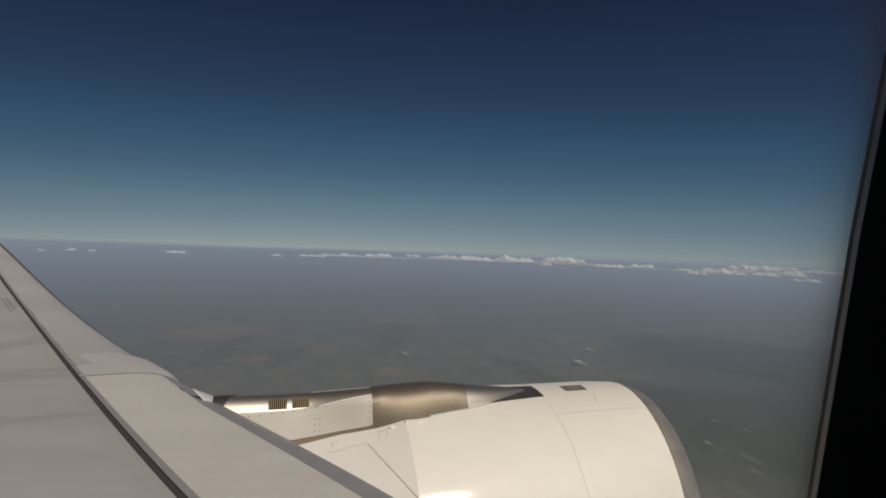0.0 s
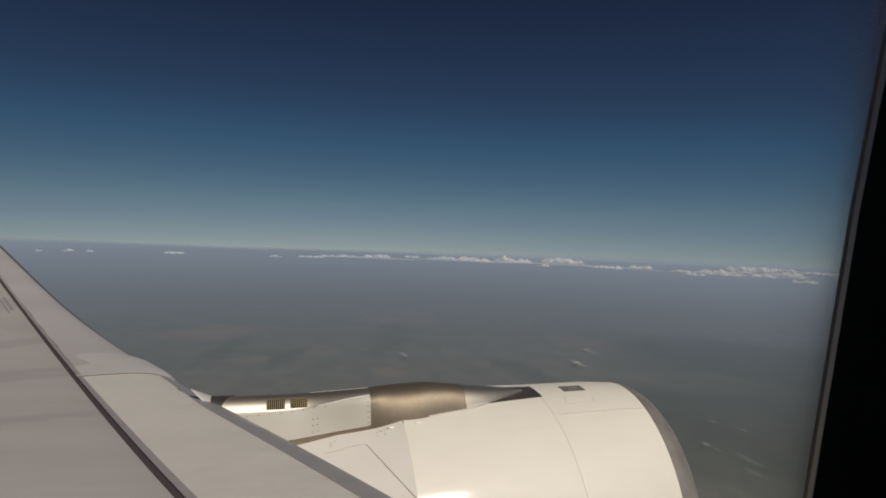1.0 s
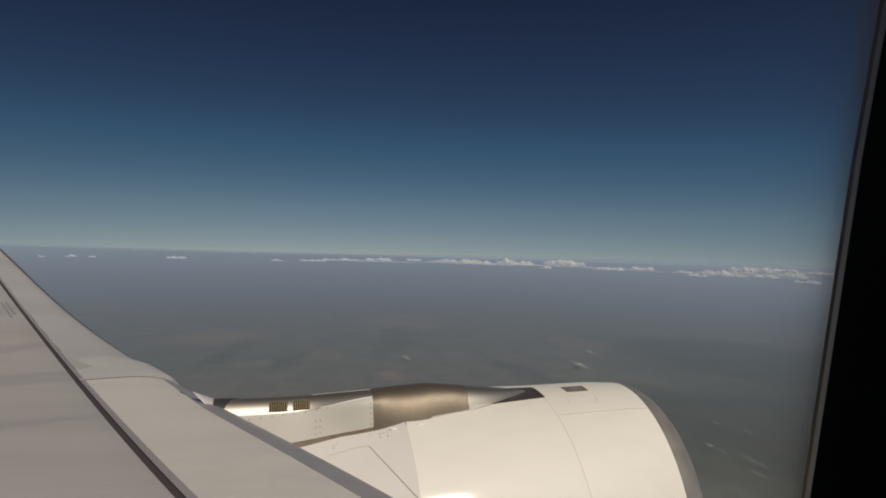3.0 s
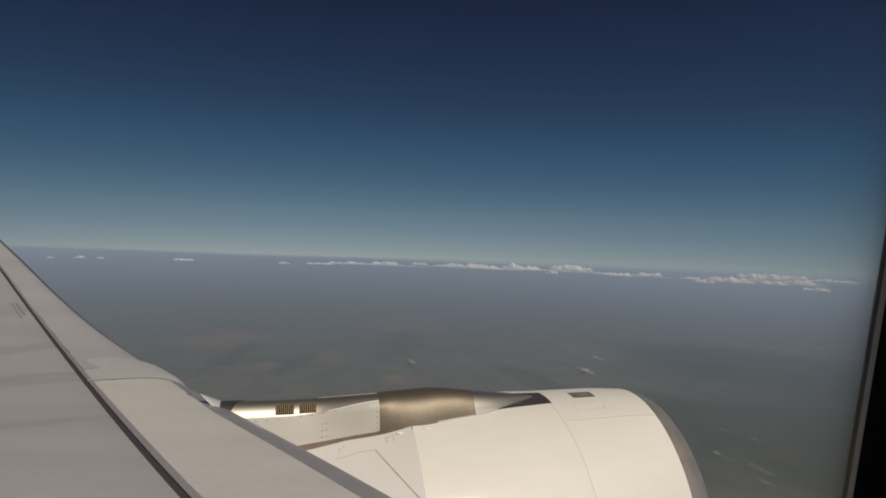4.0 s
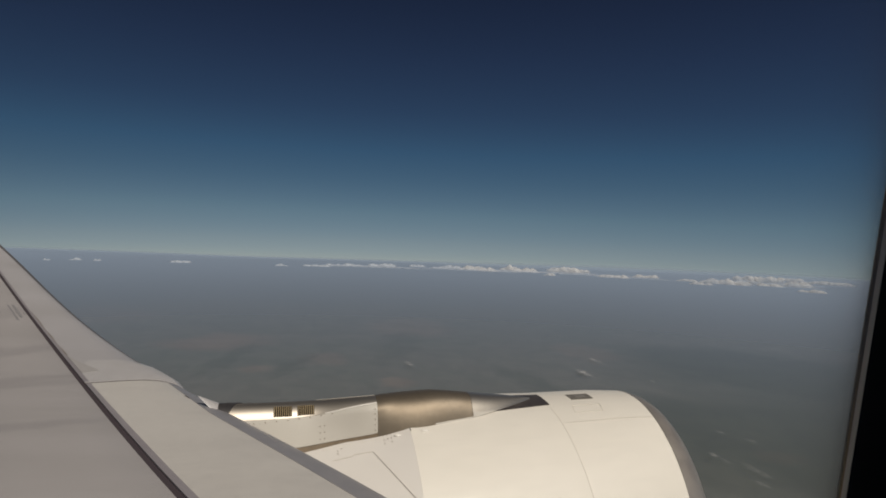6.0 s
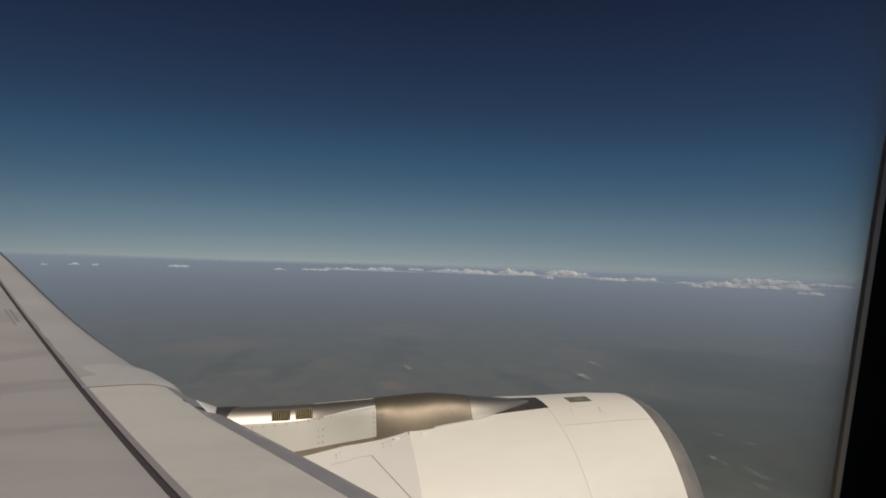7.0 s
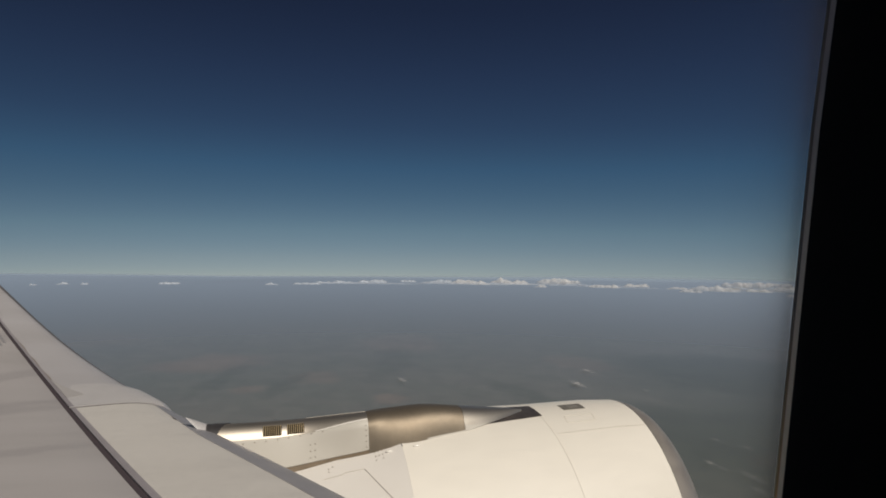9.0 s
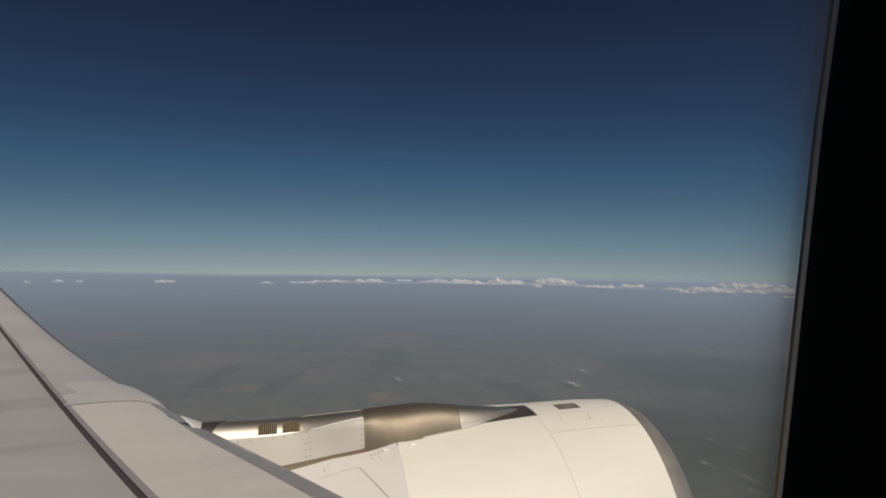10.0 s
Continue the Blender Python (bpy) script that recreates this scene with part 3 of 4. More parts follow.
def skew(y, f):
    """The joint between the slats slants: its rear end lies further inboard."""
    return y - 0.16 * (1 - f) * math.exp(-((y - 7.38) / 1.2) ** 2)


def slat_top(y, f, lift=0.0):
    """A point on the slat's upper side: f = 0 at its rear edge, 1 at the crest of the nose."""
    y = skew(y, f)
    x0, x1, z0, z1 = rear_x(y), crest_x(y), rear_z(y), crest_z(y)
    b = nose_bump(y) * f ** 3
    return Vector((x0 + (x1 - x0) * f + 0.04 * b, y, z1 + (z0 - z1) * (1 - f ** 5.2) + 0.03 * b + lift))


NOSE = [(0.045, -0.030), (0.085, -0.075), (0.105, -0.13), (0.10, -0.19), (0.06, -0.25), (-0.05, -0.30), (-0.30, -0.30)]


def slat_row(y):
    row = [slat_top(y, f) for f in (0, 0.06, 0.15, 0.3, 0.45, 0.58, 0.68, 0.76, 0.82, 0.87, 0.91, 0.95, 0.98, 1.0)]
    cx, cz = crest_x(y) + 0.04 * nose_bump(y), crest_z(y) + 0.03 * nose_bump(y)
    row += [Vector((cx + a, y, cz + b)) for a, b in NOSE]
    yr = skew(y, 0)
    row += [Vector((cx - chord(y) * 0.8, skew(y, 0.2), cz - 0.1)), Vector((rear_x(yr) + 0.004, yr, rear_z(yr) - 0.016))]
    return row


def lip_row(y):
    """The bare metal nose strip, a few millimetres proud."""
    cx, cz, c = crest_x(y), crest_z(y), chord(y)
    wide = 0.29 if y < 6.2 else 0.29 - 0.17 * (y - 6.2) / 1.26
    pts = [slat_top(y, 1 - wide * k / c, 0.004) for k in (1, 0.8, 0.6, 0.4, 0.25, 0.12, 0)]
    pts += [Vector((cx + a + 0.004, y, cz + b + 0.002)) for a, b in NOSE[:5]]
    pts += [Vector((cx + a - 0.02, y, cz + b + 0.02)) for a, b in reversed(NOSE[:5])]
    pts += [slat_top(y, 1 - wide * k / c, -0.012) for k in (0, 0.25, 0.6, 1)]
    return pts


wing = thing("wing", (-1.5, 6.0, -2.2), "grey painted swept airliner wing with retracted slats, dusty upper skin", "wing")
SPLIT = 7.38
inner = piece("slat", loft([slat_row(y) for y in steps(0.1, SPLIT - 0.025, 40)], True, True), slat_grey, wing, "grey inboard slat with a bare metal nose")
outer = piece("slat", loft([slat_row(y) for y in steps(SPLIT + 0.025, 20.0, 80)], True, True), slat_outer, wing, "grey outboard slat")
piece("nose_strip", loft([lip_row(y) for y in steps(0.1, SPLIT - 0.03, 40)], True, True), bare_lip, inner, "bare aluminium nose strip")

rows = []
for y in steps(8.2, 20.0, 60):
    cx, cz = crest_x(y), crest_z(y)
    rows.append([slat_top(y, 1 - 0.045 / chord(y), 0.003), slat_top(y, 1 - 0.02 / chord(y), 0.003), slat_top(y, 1, 0.003)]
                + [Vector((cx + a + 0.004, y, cz + b + 0.002)) for a, b in NOSE[:5]] + [Vector((cx + a - 0.02, y, cz + b + 0.02)) for a, b in reversed(NOSE[:5])]
                + [slat_top(y, 1 - 0.045 / chord(y), -0.012)])
piece("nose_strip", loft(rows, True, True), nose_dull, outer, "thin dull metal nose strip")

# rib seen in the joint between the slats
piece("slat_joint", loft([[p - Vector((0, 0, 0.008)) for p in slat_row(y)] for y in (SPLIT - 0.06, SPLIT, SPLIT + 0.06)], True, True), mark_dark, wing, "dark joint between two slats")


def slat_overlay(name, y0, y1, f0, f1, mat, label, lift=0.003, ny=10, nf=10):
    """A thin sheet on the slat; f0 and f1 are functions of the way across, 0 to 1."""
    rows = []
    for i in range(ny + 1):
        t = i / ny
        y = y0 + (y1 - y0) * t
        fs = steps(f0(t), f1(t), nf)
        rows.append([slat_top(y, f, lift) for f in fs] + [slat_top(y, f, -0.01) for f in reversed(fs)])
    return piece(name, loft(rows, True, True), mat, outer, label)


slat_overlay("end_fairing", SPLIT + 0.03, 8.18, lambda t: 0.02 + 0.22 * t * t, lambda t: 0.99 - 0.03 * t, slat_light, "paler end fairing of the slat")
slat_overlay("sealant_patch", 7.72, 8.42, lambda t: 0.05, lambda t: 0.055 + 0.24 * min(1.0, t * 9) ** 0.5 * (1 - t) ** 1.25, patch_grey, "grey scalloped sealant patch", lift=0.006, ny=16)
for a, b, own in ((0.2, SPLIT - 0.03, inner), (SPLIT + 0.03, 19.9, outer)):
    rows = []
    for y in steps(a, b, 50):
        c = (0.034 + 0.034 * min(max((9.5 - y) / 5.5, 0.0), 1.2)) / chord(y)
        rows.append([slat_top(y, 0.0, 0.004), slat_top(y, c, 0.004), slat_top(y, c, -0.004), slat_top(y, 0.0, -0.004)])
    piece("rear_edge", loft(rows, True, True), edge_grey, own, "grey rear edge strip")
# dark worn seam along the strip's forward side
rows = []
for y in steps(8.0, 10.4, 24):
    c = (0.036 + 0.034 * min(max((9.5 - y) / 5.5, 0.0), 1.2)) / chord(y)
    d = c + 0.016 * (0.6 + 0.4 * math.sin(9 * y)) / chord(y)
    rows.append([slat_top(y, c, 0.003), slat_top(y, d, 0.003), slat_top(y, d, -0.004), slat_top(y, c, -0.004)])
piece("edge_seam", loft(rows, True, True), seam_brown, outer, "dark worn seam beside the rear edge strip")



def gap(y):
    """Width of the slot behind the slats, wider near the root."""
    return 0.038 + 0.020 * min(max((9.5 - y) / 5.5, 0.0), 1.2)


def wing_row(y):
    c = chord(y)
    x0, z0 = rear_x(y) - gap(y), rear_z(y) - 0.008
    row = [Vector((x0 - 0.02, y, z0 - 0.20)), Vector((x0, y, z0 - 0.004))]
    row += [Vector((x0 - d, y, z0 + h)) for d, h in ((0.01, 0.0), (0.3, 0.022), (0.8, 0.045), (1.6, 0.05), (2.6, 0.0), (3.8, -0.12), (5.2, -0.32), (5.2, -0.36), (3.0, -0.62), (1.0, -0.72))]
    return row


piece("main_panel", loft([wing_row(y) for y in steps(-0.35, 20.0, 90)], True, True), wing_grey, wing, "dusty grey upper wing skin with faint streaks")
# dark slot between slat and wing box: a shallow fill painted as its deep shade
rows = []
for y in steps(-0.3, 20.0, 80):
    x0, z0 = rear_x(y), rear_z(y)
    rows.append([Vector((x0 + 0.02, y, z0 - 0.0165)), Vector((x0 - gap(y) - 0.01, y, z0 - 0.0165)), Vector((x0 - gap(y) - 0.01, y, z0 - 0.085)), Vector((x0 + 0.02, y, z0 - 0.085))])
piece("slat_slot", loft(rows, True, True), slot_dark, wing, "dark slot behind the slats")

# ---------------------------------------------------------------- engine
ENG_Y, ENG_Z = 6.6, -3.497
# place along the axis, radius, lean of the ring, its swing, height to width
COWL = [(-1.6, 0.90, 2, 0, 1), (-0.6, 1.10, 2, 0, 1), (0.29, 1.258, 2, 0, 1), (0.74, 1.368, 2, 0, 1), (1.03, 1.447, 2, 0, 1), (1.39, 1.553, 2.0, 0, 1), (1.9, 1.572, 2.6, 0, 1),
        (2.4, 1.577, 3.2, 0, 1), (3.129, 1.574, 4.34, 0, 1), (3.5, 1.568, 3.7, -1.0, 1.008), (3.9, 1.546, 2.9, -2.5, 1.027), (4.284, 1.503, 2.15, -3.81, 1.045)]
FRONT = 4.284


def cowl_ring(x, extra=0.0, a0=0, a1=360, n=96, radius=None):
    r, lean, swing, tall = lerp(COWL, x)
    if x < 1.2:
        r = sum(lerp(COWL, x + 0.06 * j)[0] for j in (-3, -2, -1, 0, 1, 2, 3)) / 7
    r = (radius if radius is not None else r) + extra
    t, w = radians(lean), radians(swing)
    out = []
    for i in range(n + (0 if a1 - a0 == 360 else 1)):
        a = radians(a0 + (a1 - a0) * i / n)
        s, c = r * tall * math.sin(a), r * math.cos(a)
        out.append(Vector((x - s * math.sin(t) - c * math.sin(w), ENG_Y + c * math.cos(w), ENG_Z + s * math.cos(t))))
    return out


def cowl_at(x, a, extra=0.0):
    """A point on the cowl: a = 90 on top, 180 towards the cabin."""
    return cowl_ring(x, extra, a, a + 1, 1)[0]


engine = thing("engine_nacelle", (1.5, ENG_Y, ENG_Z), "cream-white turbofan engine cowling with a grey metal intake lip", "engine")


def cowl_part(name, x0, x1, n, mat, label, groove=(True, True)):
    rows = [cowl_ring(x) for x in steps(x0, x1, n)]
    rows = [cowl_ring(x0, -0.05)] + [cowl_ring(x0 + 0.001, -0.0012)] + rows[0:1] + rows[1:] + [cowl_ring(x1 - 0.001, -0.0012), cowl_ring(x1, -0.05)]
    rows[2] = cowl_ring(x0 + 0.012)
    rows[-3] = cowl_ring(x1 - 0.012)
    if not groove[0]:
        rows = [cowl_ring(x0, -0.05), cowl_ring(x0)] + rows[3:]
    if not groove[1]:
        rows = rows[:-3] + [cowl_ring(x1), cowl_ring(x1, -0.05)]
    return piece(name, loft(rows, closed=True), mat, engine, label)


reverser = cowl_part("reverser_cowl", -1.6, 1.3895, 30, cowl_aft, "greyish white thrust reverser cowl", (True, False))
cowl_part("fan_cowl", 1.3900, 3.1272, 12, cowl_white, "glossy cream-white fan cowl", (False, True))
cowl_part("inlet_cowl", 3.1316, FRONT - 0.001, 12, cowl_white, "cream-white intake cowl")
for x0, x1 in ((1.34, 1.44), (3.05, 3.21)):
    piece("cowl_frame", loft([cowl_ring(x, -0.0018) for x in steps(x0, x1, 8)], closed=True), joint_tan, engine, "dull tan frame under the cowl joint")
LIP = [(0.002, 0.0), (0.08, -0.018), (0.16, -0.045), (0.23, -0.085), (0.275, -0.13), (0.29, -0.175), (0.275, -0.22), (0.22, -0.26), (0.05, -0.30)]
rows = []
for d, e in LIP:
    rows.append([p + Vector((d, 0, 0)) for p in cowl_ring(FRONT, e)])
lip = piece("inlet_lip", loft(rows, closed=True), inlet_metal, engine, "grey bare metal intake lip")
rows = [[p + Vector((d, 0, 0)) for p in cowl_ring(FRONT, e)] for d, e in ((0.05, -0.302), (-0.4, -0.29), (-1.2, -0.26))]
bm = loft(rows, closed=True)
piece("inlet_duct", bm, inside_dark, engine, "dark intake duct")
bm = bmesh.new()
bm.faces.new([bm.verts.new(p + Vector((-1.18, 0, 0))) for p in cowl_ring(FRONT, -0.262)])
piece("fan_face", bm, inside_dark, engine, "dark fan face deep in the intake")


def cowl_strip(points, width, mat, name, lift=0.003, label=""):
    """A thin raised strip along points (x, angle) on the cowl."""
    rows = []
    pts = [(x, a) for x, a in points]
    for i, (x, a) in enumerate(pts):
        p = cowl_at(x, a, lift)
        q = cowl_at(*pts[min(i + 1, len(pts) - 1)], lift) - cowl_at(*pts[max(i - 1, 0)], lift)
        nrm = (p - Vector((x, ENG_Y, ENG_Z))).normalized()
        side = q.normalized().cross(nrm).normalized() * width / 2
        rows.append([p + side, p - side, p - side - nrm * 0.006, p + side - nrm * 0.006])
    return piece(name, loft(rows, True, True), mat, engine, label)


def cowl_patch(x0, x1, a0, a1, mat, name, label, lift=0.005, n=8):
    rows = [cowl_ring(x, lift, a0, a1, n) + list(reversed(cowl_ring(x, -0.01, a0, a1, n))) for x in steps(x0, x1, 6)]
    return piece(name, loft(rows, True, True), mat, engine, label)


cowl_patch(3.47, 3.735, 88.5, 95.2, plate_grey, "access_plate", "small grey access plate on top of the cowl")
# lighter rectangle painting a reflection on the plate
cowl_patch(3.55, 3.67, 90.2, 93.4, plate_glint, "plate_reflection", "lighter patch painting a reflection on the access plate", lift=0.0065, n=4)
# diagonal joint on the reverser, lengthwise joint on the intake
cowl_strip([(0.994, 117.6), (1.073, 123.82), (1.152, 129.28), (1.231, 134.18), (1.309, 138.66), (1.387, 142.82)], 0.0065, seam_brown, "panel_joint", label="thin dark diagonal panel joint")
cowl_strip([(0.60, 117.4), (0.70, 117.4), (0.79, 117.4), (0.81, 116.8), (0.90, 117.1), (0.985, 117.5)], 0.006, joint_dull, "panel_joint", label="faint lengthwise panel joint")
cowl_strip([(x, 112.3 - 0.75 * (x - 3.19)) for x in steps(3.17, 4.25, 10)], 0.007, joint_dull, "panel_joint", label="faint lengthwise panel joint")

# ---------------------------------------------------------------- pylon
# along x: inboard foot of the fairing and its crown
FOOT = [(-0.72, 6.49, -1.785), (-0.565, 6.36, -1.93), (-0.56, 6.26, -2.40), (0.244, 6.20, -2.31), (0.688, 6.165, -2.22), (1.02, 6.09, -2.14), (1.37, 6.04, -2.057), (1.64, 6.07, -2.032), (1.89, 6.12, -2.008), (2.09, 6.15, -1.998),
        (2.22, 6.19, -1.968), (2.35, 6.24, -1.951), (2.48, 6.29, -1.938), (2.62, 6.37, -1.929), (2.86, 6.53, -1.926)]
# along x: height of the crown's edge, half width at the shoulder, height and width of the shoulder's rounding, bulge of the crown
CROWN = [(-0.72, -1.760, 0.012, 0.01, 0.01, 0.0), (-0.56, -1.854, 0.17, 0.14, 0.15, 0.003), (-0.43, -1.860, 0.18, 0.14, 0.165, 0.004), (-0.157, -1.862, 0.18, 0.14, 0.165, 0.004), (0.125, -1.862, 0.18, 0.14, 0.165, 0.004),
         (0.414, -1.854, 0.18, 0.13, 0.16, 0.004), (0.71, -1.840, 0.18, 0.11, 0.15, 0.005), (1.02, -1.826, 0.19, 0.10, 0.15, 0.006), (1.25, -1.822, 0.28, 0.09, 0.18, 0.01), (1.45, -1.821, 0.36, 0.10, 0.26, 0.01), (1.64, -1.816, 0.35, 0.10, 0.26, 0.012),
         (1.97, -1.851, 0.31, 0.08, 0.22, 0.012), (2.31, -1.881, 0.21, 0.045, 0.14, 0.008), (2.62, -1.901, 0.10, 0.02, 0.06, 0.003), (2.86, -1.921, 0.012, 0.004, 0.006, 0.0)]


def pylon_point(x, f, lift=0.0):
    """f = 0 at the inboard foot, 0.2 to 0.4 round the shoulder, 0.5 on the crown, 1 at the outboard foot."""
    g = f if f <= 0.5 else 1 - f
    old = 6.5 + 0.1 * min(max((x - 1.02) / 0.6, 0.0), 1.0)
    # the fairing leans inboard towards its middle, and rises as it does so
    spine = 6.5 - 0.14 * soft(x, 0.30, 1.02) + 0.18 * min(max((x - 1.9) / 0.96, 0.0), 1.0)
    fy, fz = lerp(FOOT, x)
    top, half, r, q, bulge = lerp(CROWN, x)
    if 1.02 < x < 2.7:
        # no kinks along the smooth forward part
        e = min(0.14, x - 1.02, 2.86 - x)
        fy, fz = [sum(v) / 5 for v in zip(*(lerp(FOOT, x + e * j / 2) for j in (-2, -1, 0, 1, 2)))]
        top = sum(lerp(CROWN, x + e * j / 2)[0] for j in (-2, -1, 0, 1, 2)) / 5
    top *= spine / old
    a, low = spine - fy, top - r
    if g < 0.2:
        k = g / 0.2
        y, z, n = a + (half - a) * k, fz + (low - fz) * k, math.atan2(a - half, low - fz)
        z += 0.012 * math.sin(math.pi * k) * (x > 1.0)
    elif g < 0.4:
        # the steel leans in from the belt and rounds over to the crown
        m = radians(27)
        n = m + (math.pi / 2 - m) * (g - 0.2) / 0.2
        y = half - q + q * math.cos(n) / math.cos(m)
        z = low + r * (math.sin(n) - math.sin(m)) / (1 - math.sin(m))
    else:
        k = (g - 0.4) / 0.1
        y, z, n = (half - q) * (1 - k), top + bulge * (1 - (1 - k) ** 2), math.pi / 2
    if x > 1.02:
        # ahead of the steel the section turns into one leaning arch
        tall = top + bulge - fz
        u = 1 - min(g / 0.5, 1.0)
        w = soft(x, 0.98, 1.18)
        y, z = y + (a * u - y) * w, z + (fz + tall * (1 - u ** 3) - z) * w
        n += (math.atan2(1.0, 3 * tall * u * u / a) - n) * w
    y, z = y + lift * math.cos(n), z + lift * math.sin(n)
    return Vector((x, spine - y if f <= 0.5 else spine + y, z))


pylon = thing("engine_pylon", (0.8, ENG_Y, -2.0), "metal engine pylon fairing with steel top and painted side panels", "pylon")


def pylon_part(name, x0, x1, f0, f1, mat, label, lift=0.0, nx=12, nf=40, thick=0.03):
    """f0 and f1: numbers, (at x0, at x1), or functions of x."""
    def at(v, x, k):
        return v(x) if callable(v) else v[0] + (v[1] - v[0]) * k if isinstance(v, tuple) else v

    rows = []
    for i in range(nx + 1):
        k = i / nx
        x = x0 + (x1 - x0) * k
        fs = steps(at(f0, x, k), at(f1, x, k), nf)
        rows.append([pylon_point(x, f, lift) for f in fs] + [pylon_point(x, f, lift - thick) for f in reversed(fs)])
    return piece(name, loft(rows, True, True), mat, pylon, label)




def belt(x):
    """Where the painted side meets the steel: low aft, sweeping up to the crown forward."""
    return 0.212 + 0.010 * (x + 0.37) / 0.72 + 0.068 * soft(x, 0.35, 1.25)


pylon_part("steel_top", -0.476, 1.0198, belt, (0.80, 0.745), steel, "polished steel upper fairing", nx=24, nf=48)
side = pylon_part("side_panel", -0.476, 1.0198, (0.047, 0.034), lambda x: belt(x) - 0.002, panel_white, "greyish white side panel with rivets", nx=24, nf=20)
pylon_part("side_panel", -0.476, 1.0198, (0.802, 0.747), 0.965, panel_white, "greyish white side panel", nx=24, nf=20)
# white strip painting the highlight where the side panel meets the steel
pylon_part("belt_highlight", 0.50, 1.016, lambda x: belt(x) - 0.001, lambda x: belt(x) + 0.007 + 0.006 * soft(x, 0.5, 0.9), latch_white, "bright strip painting the highlight along the belt", lift=0.003, nx=16, nf=3, thick=0.006)
pylon_part("titanium_panel", 1.0204, 2.05, 0.0, 1.0, titanium, "bronze-brown titanium panel", nx=20, nf=60)
pylon_part("nose_fairing", 2.054, 2.86, 0.0, 1.0, silver_skin, "silver tapering nose fairing", nx=14, nf=60)
pylon_part("heat_seal", -0.476, 1.0198, 0.0, (0.045, 0.032), seal_brown, "brown heat seal along the cowl", nx=14, nf=4)
pylon_part("crown_flange", 0.42, 1.018, 0.575, 0.590, panel_white, "thin bright flange along the crown", lift=0.004, nx=8, nf=3, thick=0.006)
pylon_part("foot_flange", 1.62, 2.05, 0.004, 0.013, panel_white, "thin bright flange at the foot", lift=0.003, nx=10, nf=3, thick=0.008)
pylon_part("nose_flange", 2.06, 2.34, 0.003, (0.055, 0.008), panel_white, "bright wedge-shaped flange at the nose's foot", lift=0.004, nx=8, nf=4, thick=0.010)
# dark joint and overlay paint the steel's dark reflection at the aft end
pylon_part("aft_seal", -0.55, -0.478, 0.0, 1.0, shaded, "dark joint where the pylon meets the wing, shading painted in", nx=3, nf=48)
pylon_part("aft_shading", -0.482, -0.33, lambda x: 0.24 + 0.20 * soft(x, -0.482, -0.34), 0.62, shaded, "dark overlay painting the steel's reflection at the aft end", lift=0.006, nx=12, nf=40, thick=0.012)
# pale pointed fairing that closes the pylon's aft end over the wing
tip = Vector((-0.75, 6.44, -1.745))
rows = []
for k in (0.02, 0.25, 0.5, 0.75, 1.0):
    ring = [pylon_point(-0.554, f) for f in steps(0.255, 0.745, 24)]
    rows.append([tip + (p - tip) * k for p in ring])
piece("aft_cap", loft(rows, True, True), slat_light, pylon, "pale pointed fairing cap on the wing")
# dark plate painting the shade of the notch round the pylon nose
rows = []
for x in steps(2.09, 3.15, 12):
    k = (x - 2.09) / 1.06
    a0, a1 = 85.5, 104.8 - 5.9 * k
    rows.append(cowl_ring(x, 0.006, a0, a1, 8) + list(reversed(cowl_ring(x, -0.006, a0, a1, 8))))
piece("recess_patch", loft(rows, True, True), recess_dark, pylon, "dark wedge-shaped patch painting the recess round the pylon nose")

# louvred vents in the steel top
for x0, x1 in ((-0.014, 0.170), (0.222, 0.392)):
    vent = pylon_part("vent", x0, x1, 0.234, 0.328, louvre_dark, "louvred vent with gold slats", lift=0.004, nx=4, nf=8, thick=0.01)
    n = 9
    for i in range(n):
        xa = x0 + (x1 - x0) * (i + 0.2) / n
        rows = []
        for f in steps(0.237, 0.325, 8):
            a, b = pylon_point(xa, f, 0.006), pylon_point(xa + 0.005, f, 0.014)
            c, d = pylon_point(xa + 0.007, f, 0.012), pylon_point(xa + 0.002, f, 0.003)
            rows.append([a, b, c, d])
        under(part("slat", loft(rows, True, True), louvre_gold, None), vent)


# fasteners: small domed discs
def dome(r, h):
    bm = bmesh.new()
    top = bm.verts.new((0, 0, h))
    ring = [bm.verts.new((r * math.cos(a), r * math.sin(a), h * 0.3)) for a in (math.pi * k / 4 for k in range(8))]
    foot = [bm.verts.new((1.1 * v.co.x, 1.1 * v.co.y, -h)) for v in ring]
    for i in range(8):
        j = (i + 1) % 8
        bm.faces.new((top, ring[i], ring[j]))
        bm.faces.new((ring[i], foot[i], foot[j], ring[j]))
    return mesh_of("fastener", bm, seal_brown)


fastener_mesh = dome(0.0065, 0.003)


def fastener(p, q, owner):
    """At p, standing out towards q."""
    ob = new("fastener", fastener_mesh)
    ob.matrix_world = Matrix.Translation(p) @ (q - p).to_track_quat("Z", "Y").to_matrix().to_4x4()
    under(ob, owner)


spots = [(-0.20 + 0.11 * i, 0.192 + 0.004 * i) for i in range(8)]
spots += [(0.45 + dx, f) for f in (0.065, 0.105, 0.145) for dx in (0.0, 0.045)]
spots += [(0.995, f) for f in (0.06, 0.10, 0.14, 0.18, 0.22)]
for x, f in spots:
    fastener(pylon_point(x, f, 0.001), pylon_point(x, f, 0.1), side)
bolt_spots = [(1.12 + 0.036 * i, a) for i in range(3) for a in (110.6, 113.0)] + [(1.12 + 0.072 * i, 115.0) for i in range(2)]
bolt_spots += [(0.66, 112.6), (0.70, 111.8), (0.66, 114.2)]
for x, a in bolt_spots:
    fastener(cowl_at(x, a, 0.001), cowl_at(x, a, 0.1), reverser)

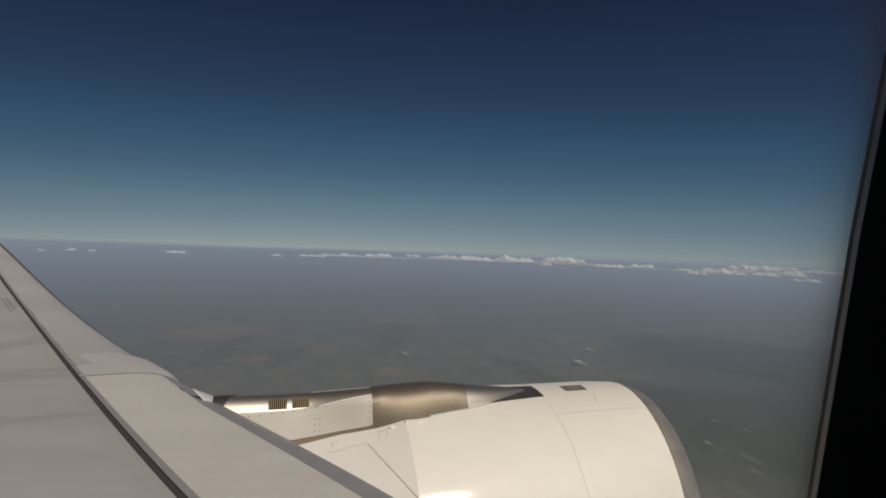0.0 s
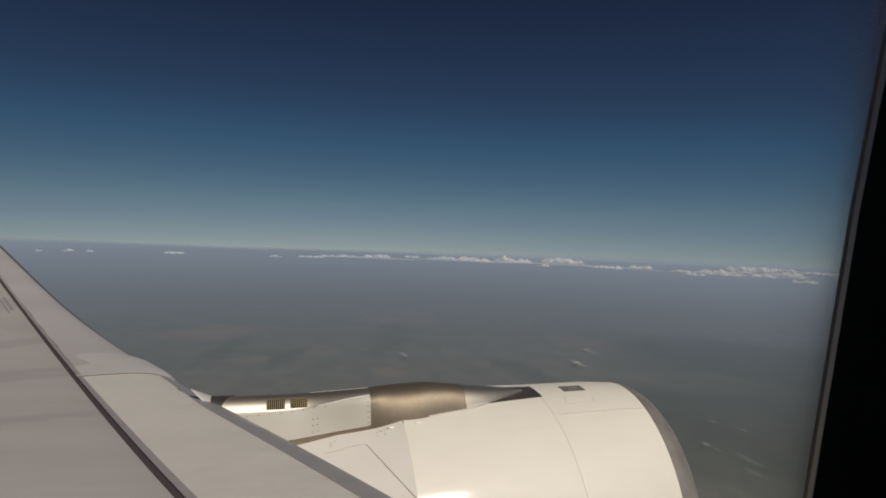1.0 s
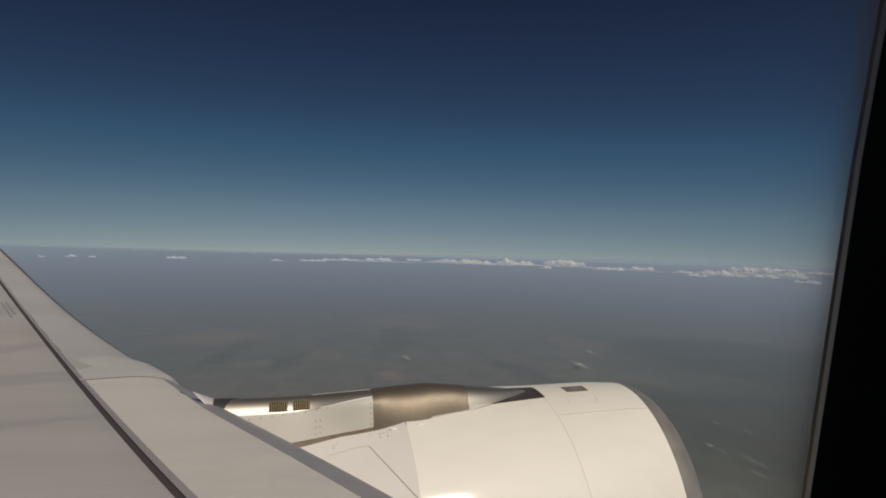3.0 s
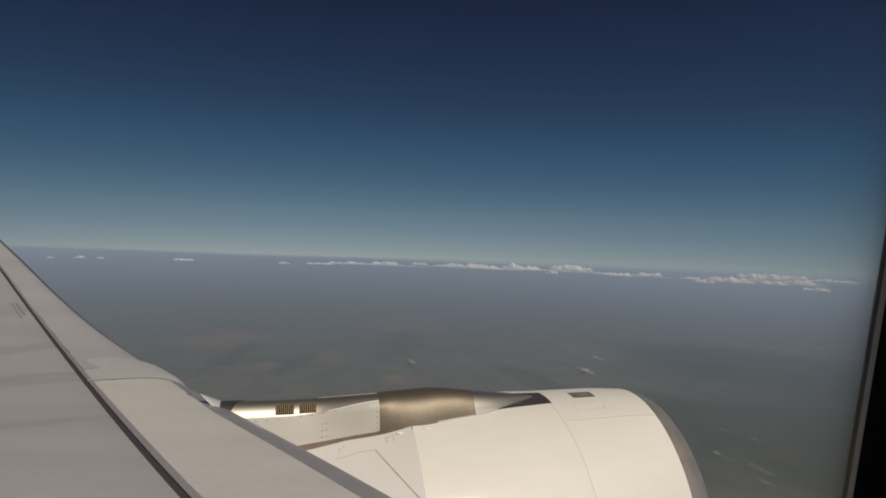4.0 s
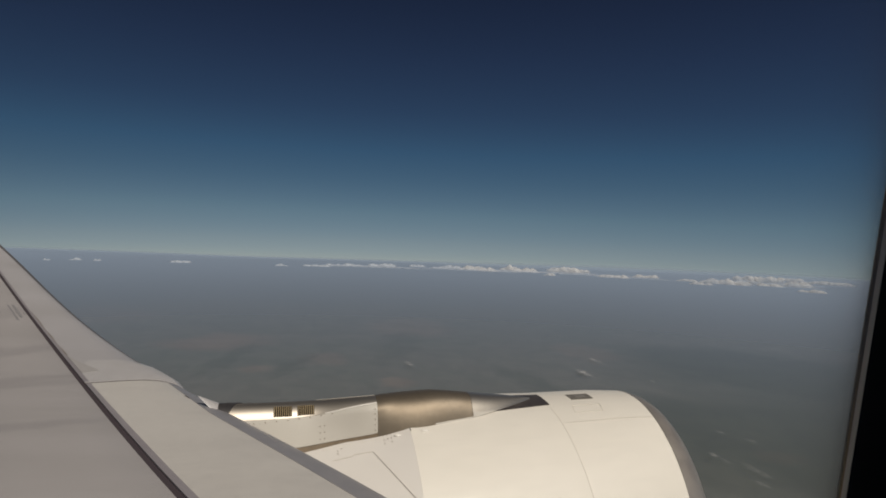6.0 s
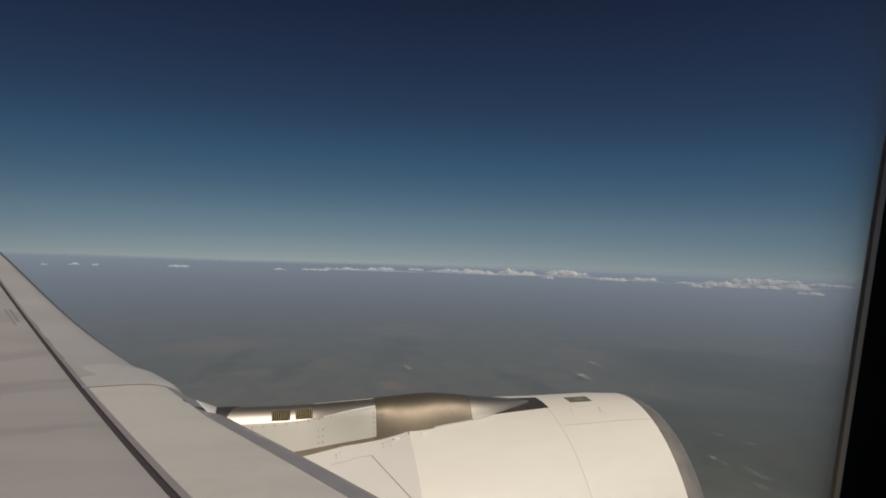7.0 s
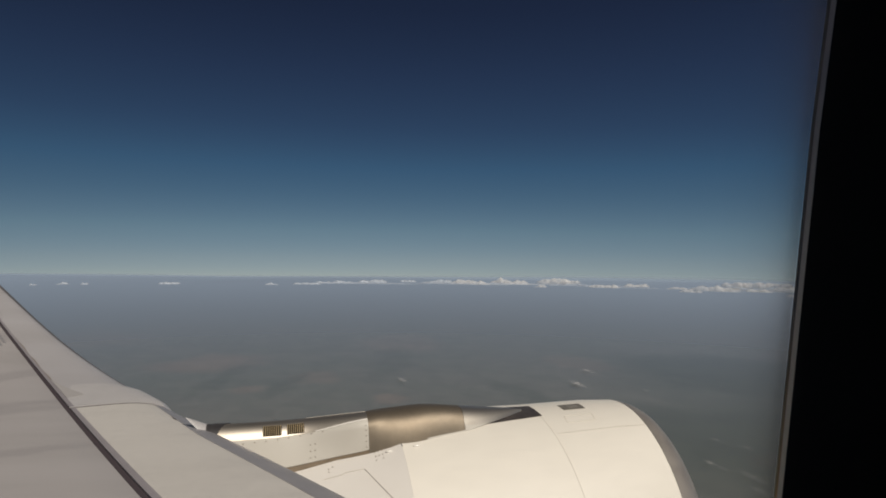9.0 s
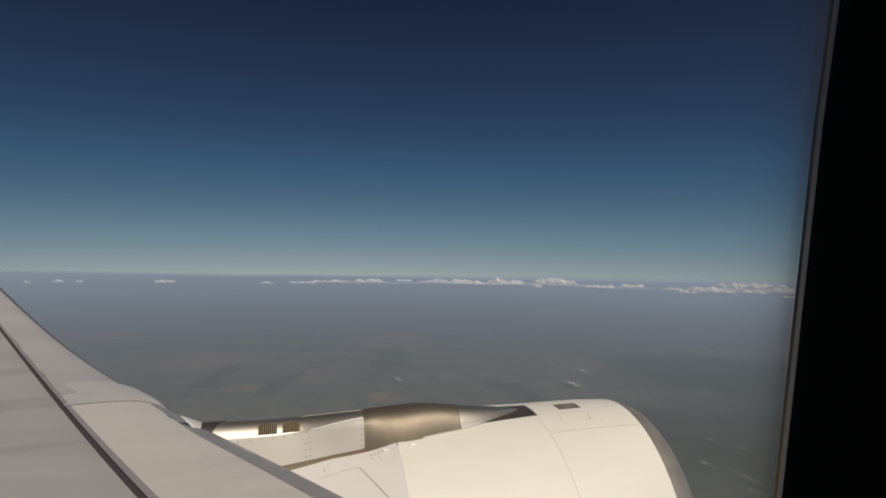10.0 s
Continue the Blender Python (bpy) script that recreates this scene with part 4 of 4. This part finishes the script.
# hinge mark, latch and the outline of a small door on the cowl
cowl_strip([(1.392, 109.0 + 0.5 * i) for i in range(7)], 0.008, mark_dark, "hinge", lift=0.004, label="small dark hinge")
for x in (1.26, 1.54):
    bm = bmesh.new()
    bmesh.ops.create_uvsphere(bm, u_segments=16, v_segments=8, radius=1.0)
    at, out = cowl_at(x, 112.6), cowl_at(x, 112.6, 0.1)
    m = Matrix.Translation(at) @ (out - at).to_track_quat("Z", "X").to_matrix().to_4x4() @ Matrix.Diagonal((0.016, 0.042, 0.016, 1))
    bmesh.ops.transform(bm, matrix=m, verts=bm.verts)
    piece("latch", bm, latch_white, engine, "small bright rounded latch cover")
for pts in ([(3.37 + 0.034 * i, 106.0) for i in range(11)], [(3.40 + 0.034 * i, 100.8) for i in range(11)], [(3.37 + 0.005 * i, 106.0 - 0.87 * i) for i in range(7)], [(3.71 + 0.005 * i, 106.0 - 0.87 * i) for i in range(7)]):
    cowl_strip(pts, 0.004, door_line, "door_outline", lift=0.003, label="faint outline of an access door")

# small stencilled mark on the wing skin, too small to read
stencil = thing("stencil_mark", (-3.9, 10.6, rear_z(10.6)), "small grey unreadable stencil on the wing skin", "marking")
for off, y0, y1 in ((0.13, 10.15, 10.75), (0.20, 10.0, 10.75), (0.27, 10.1, 10.6)):
    rows = []
    for y in steps(y0, y1, 4):
        x, z = rear_x(y) - gap(y) - off, rear_z(y) - 0.008 + 0.014
        rows.append([Vector((x, y, z)), Vector((x + 0.04, y, z)), Vector((x + 0.04, y, z - 0.01)), Vector((x, y, z - 0.01))])
    piece("bar", loft(rows, True, True), stencil_grey, stencil, smooth=False)

# two tiny dark marks on the slat near its nose strip
mark = thing("stencil_mark", slat_top(6.76, 0.8), "two tiny dark unreadable marks on the slat", "marking")
for f0, f1 in ((0.785, 0.797), (0.803, 0.815)):
    rows = [[slat_top(y, f, 0.003) for f in steps(f0, f1, 3)] + [slat_top(y, f, -0.004) for f in steps(f1, f0, 3)] for y in (6.72, 6.77, 6.81)]
    piece("bar", loft(rows, True, True), mark_dark, mark, smooth=False)
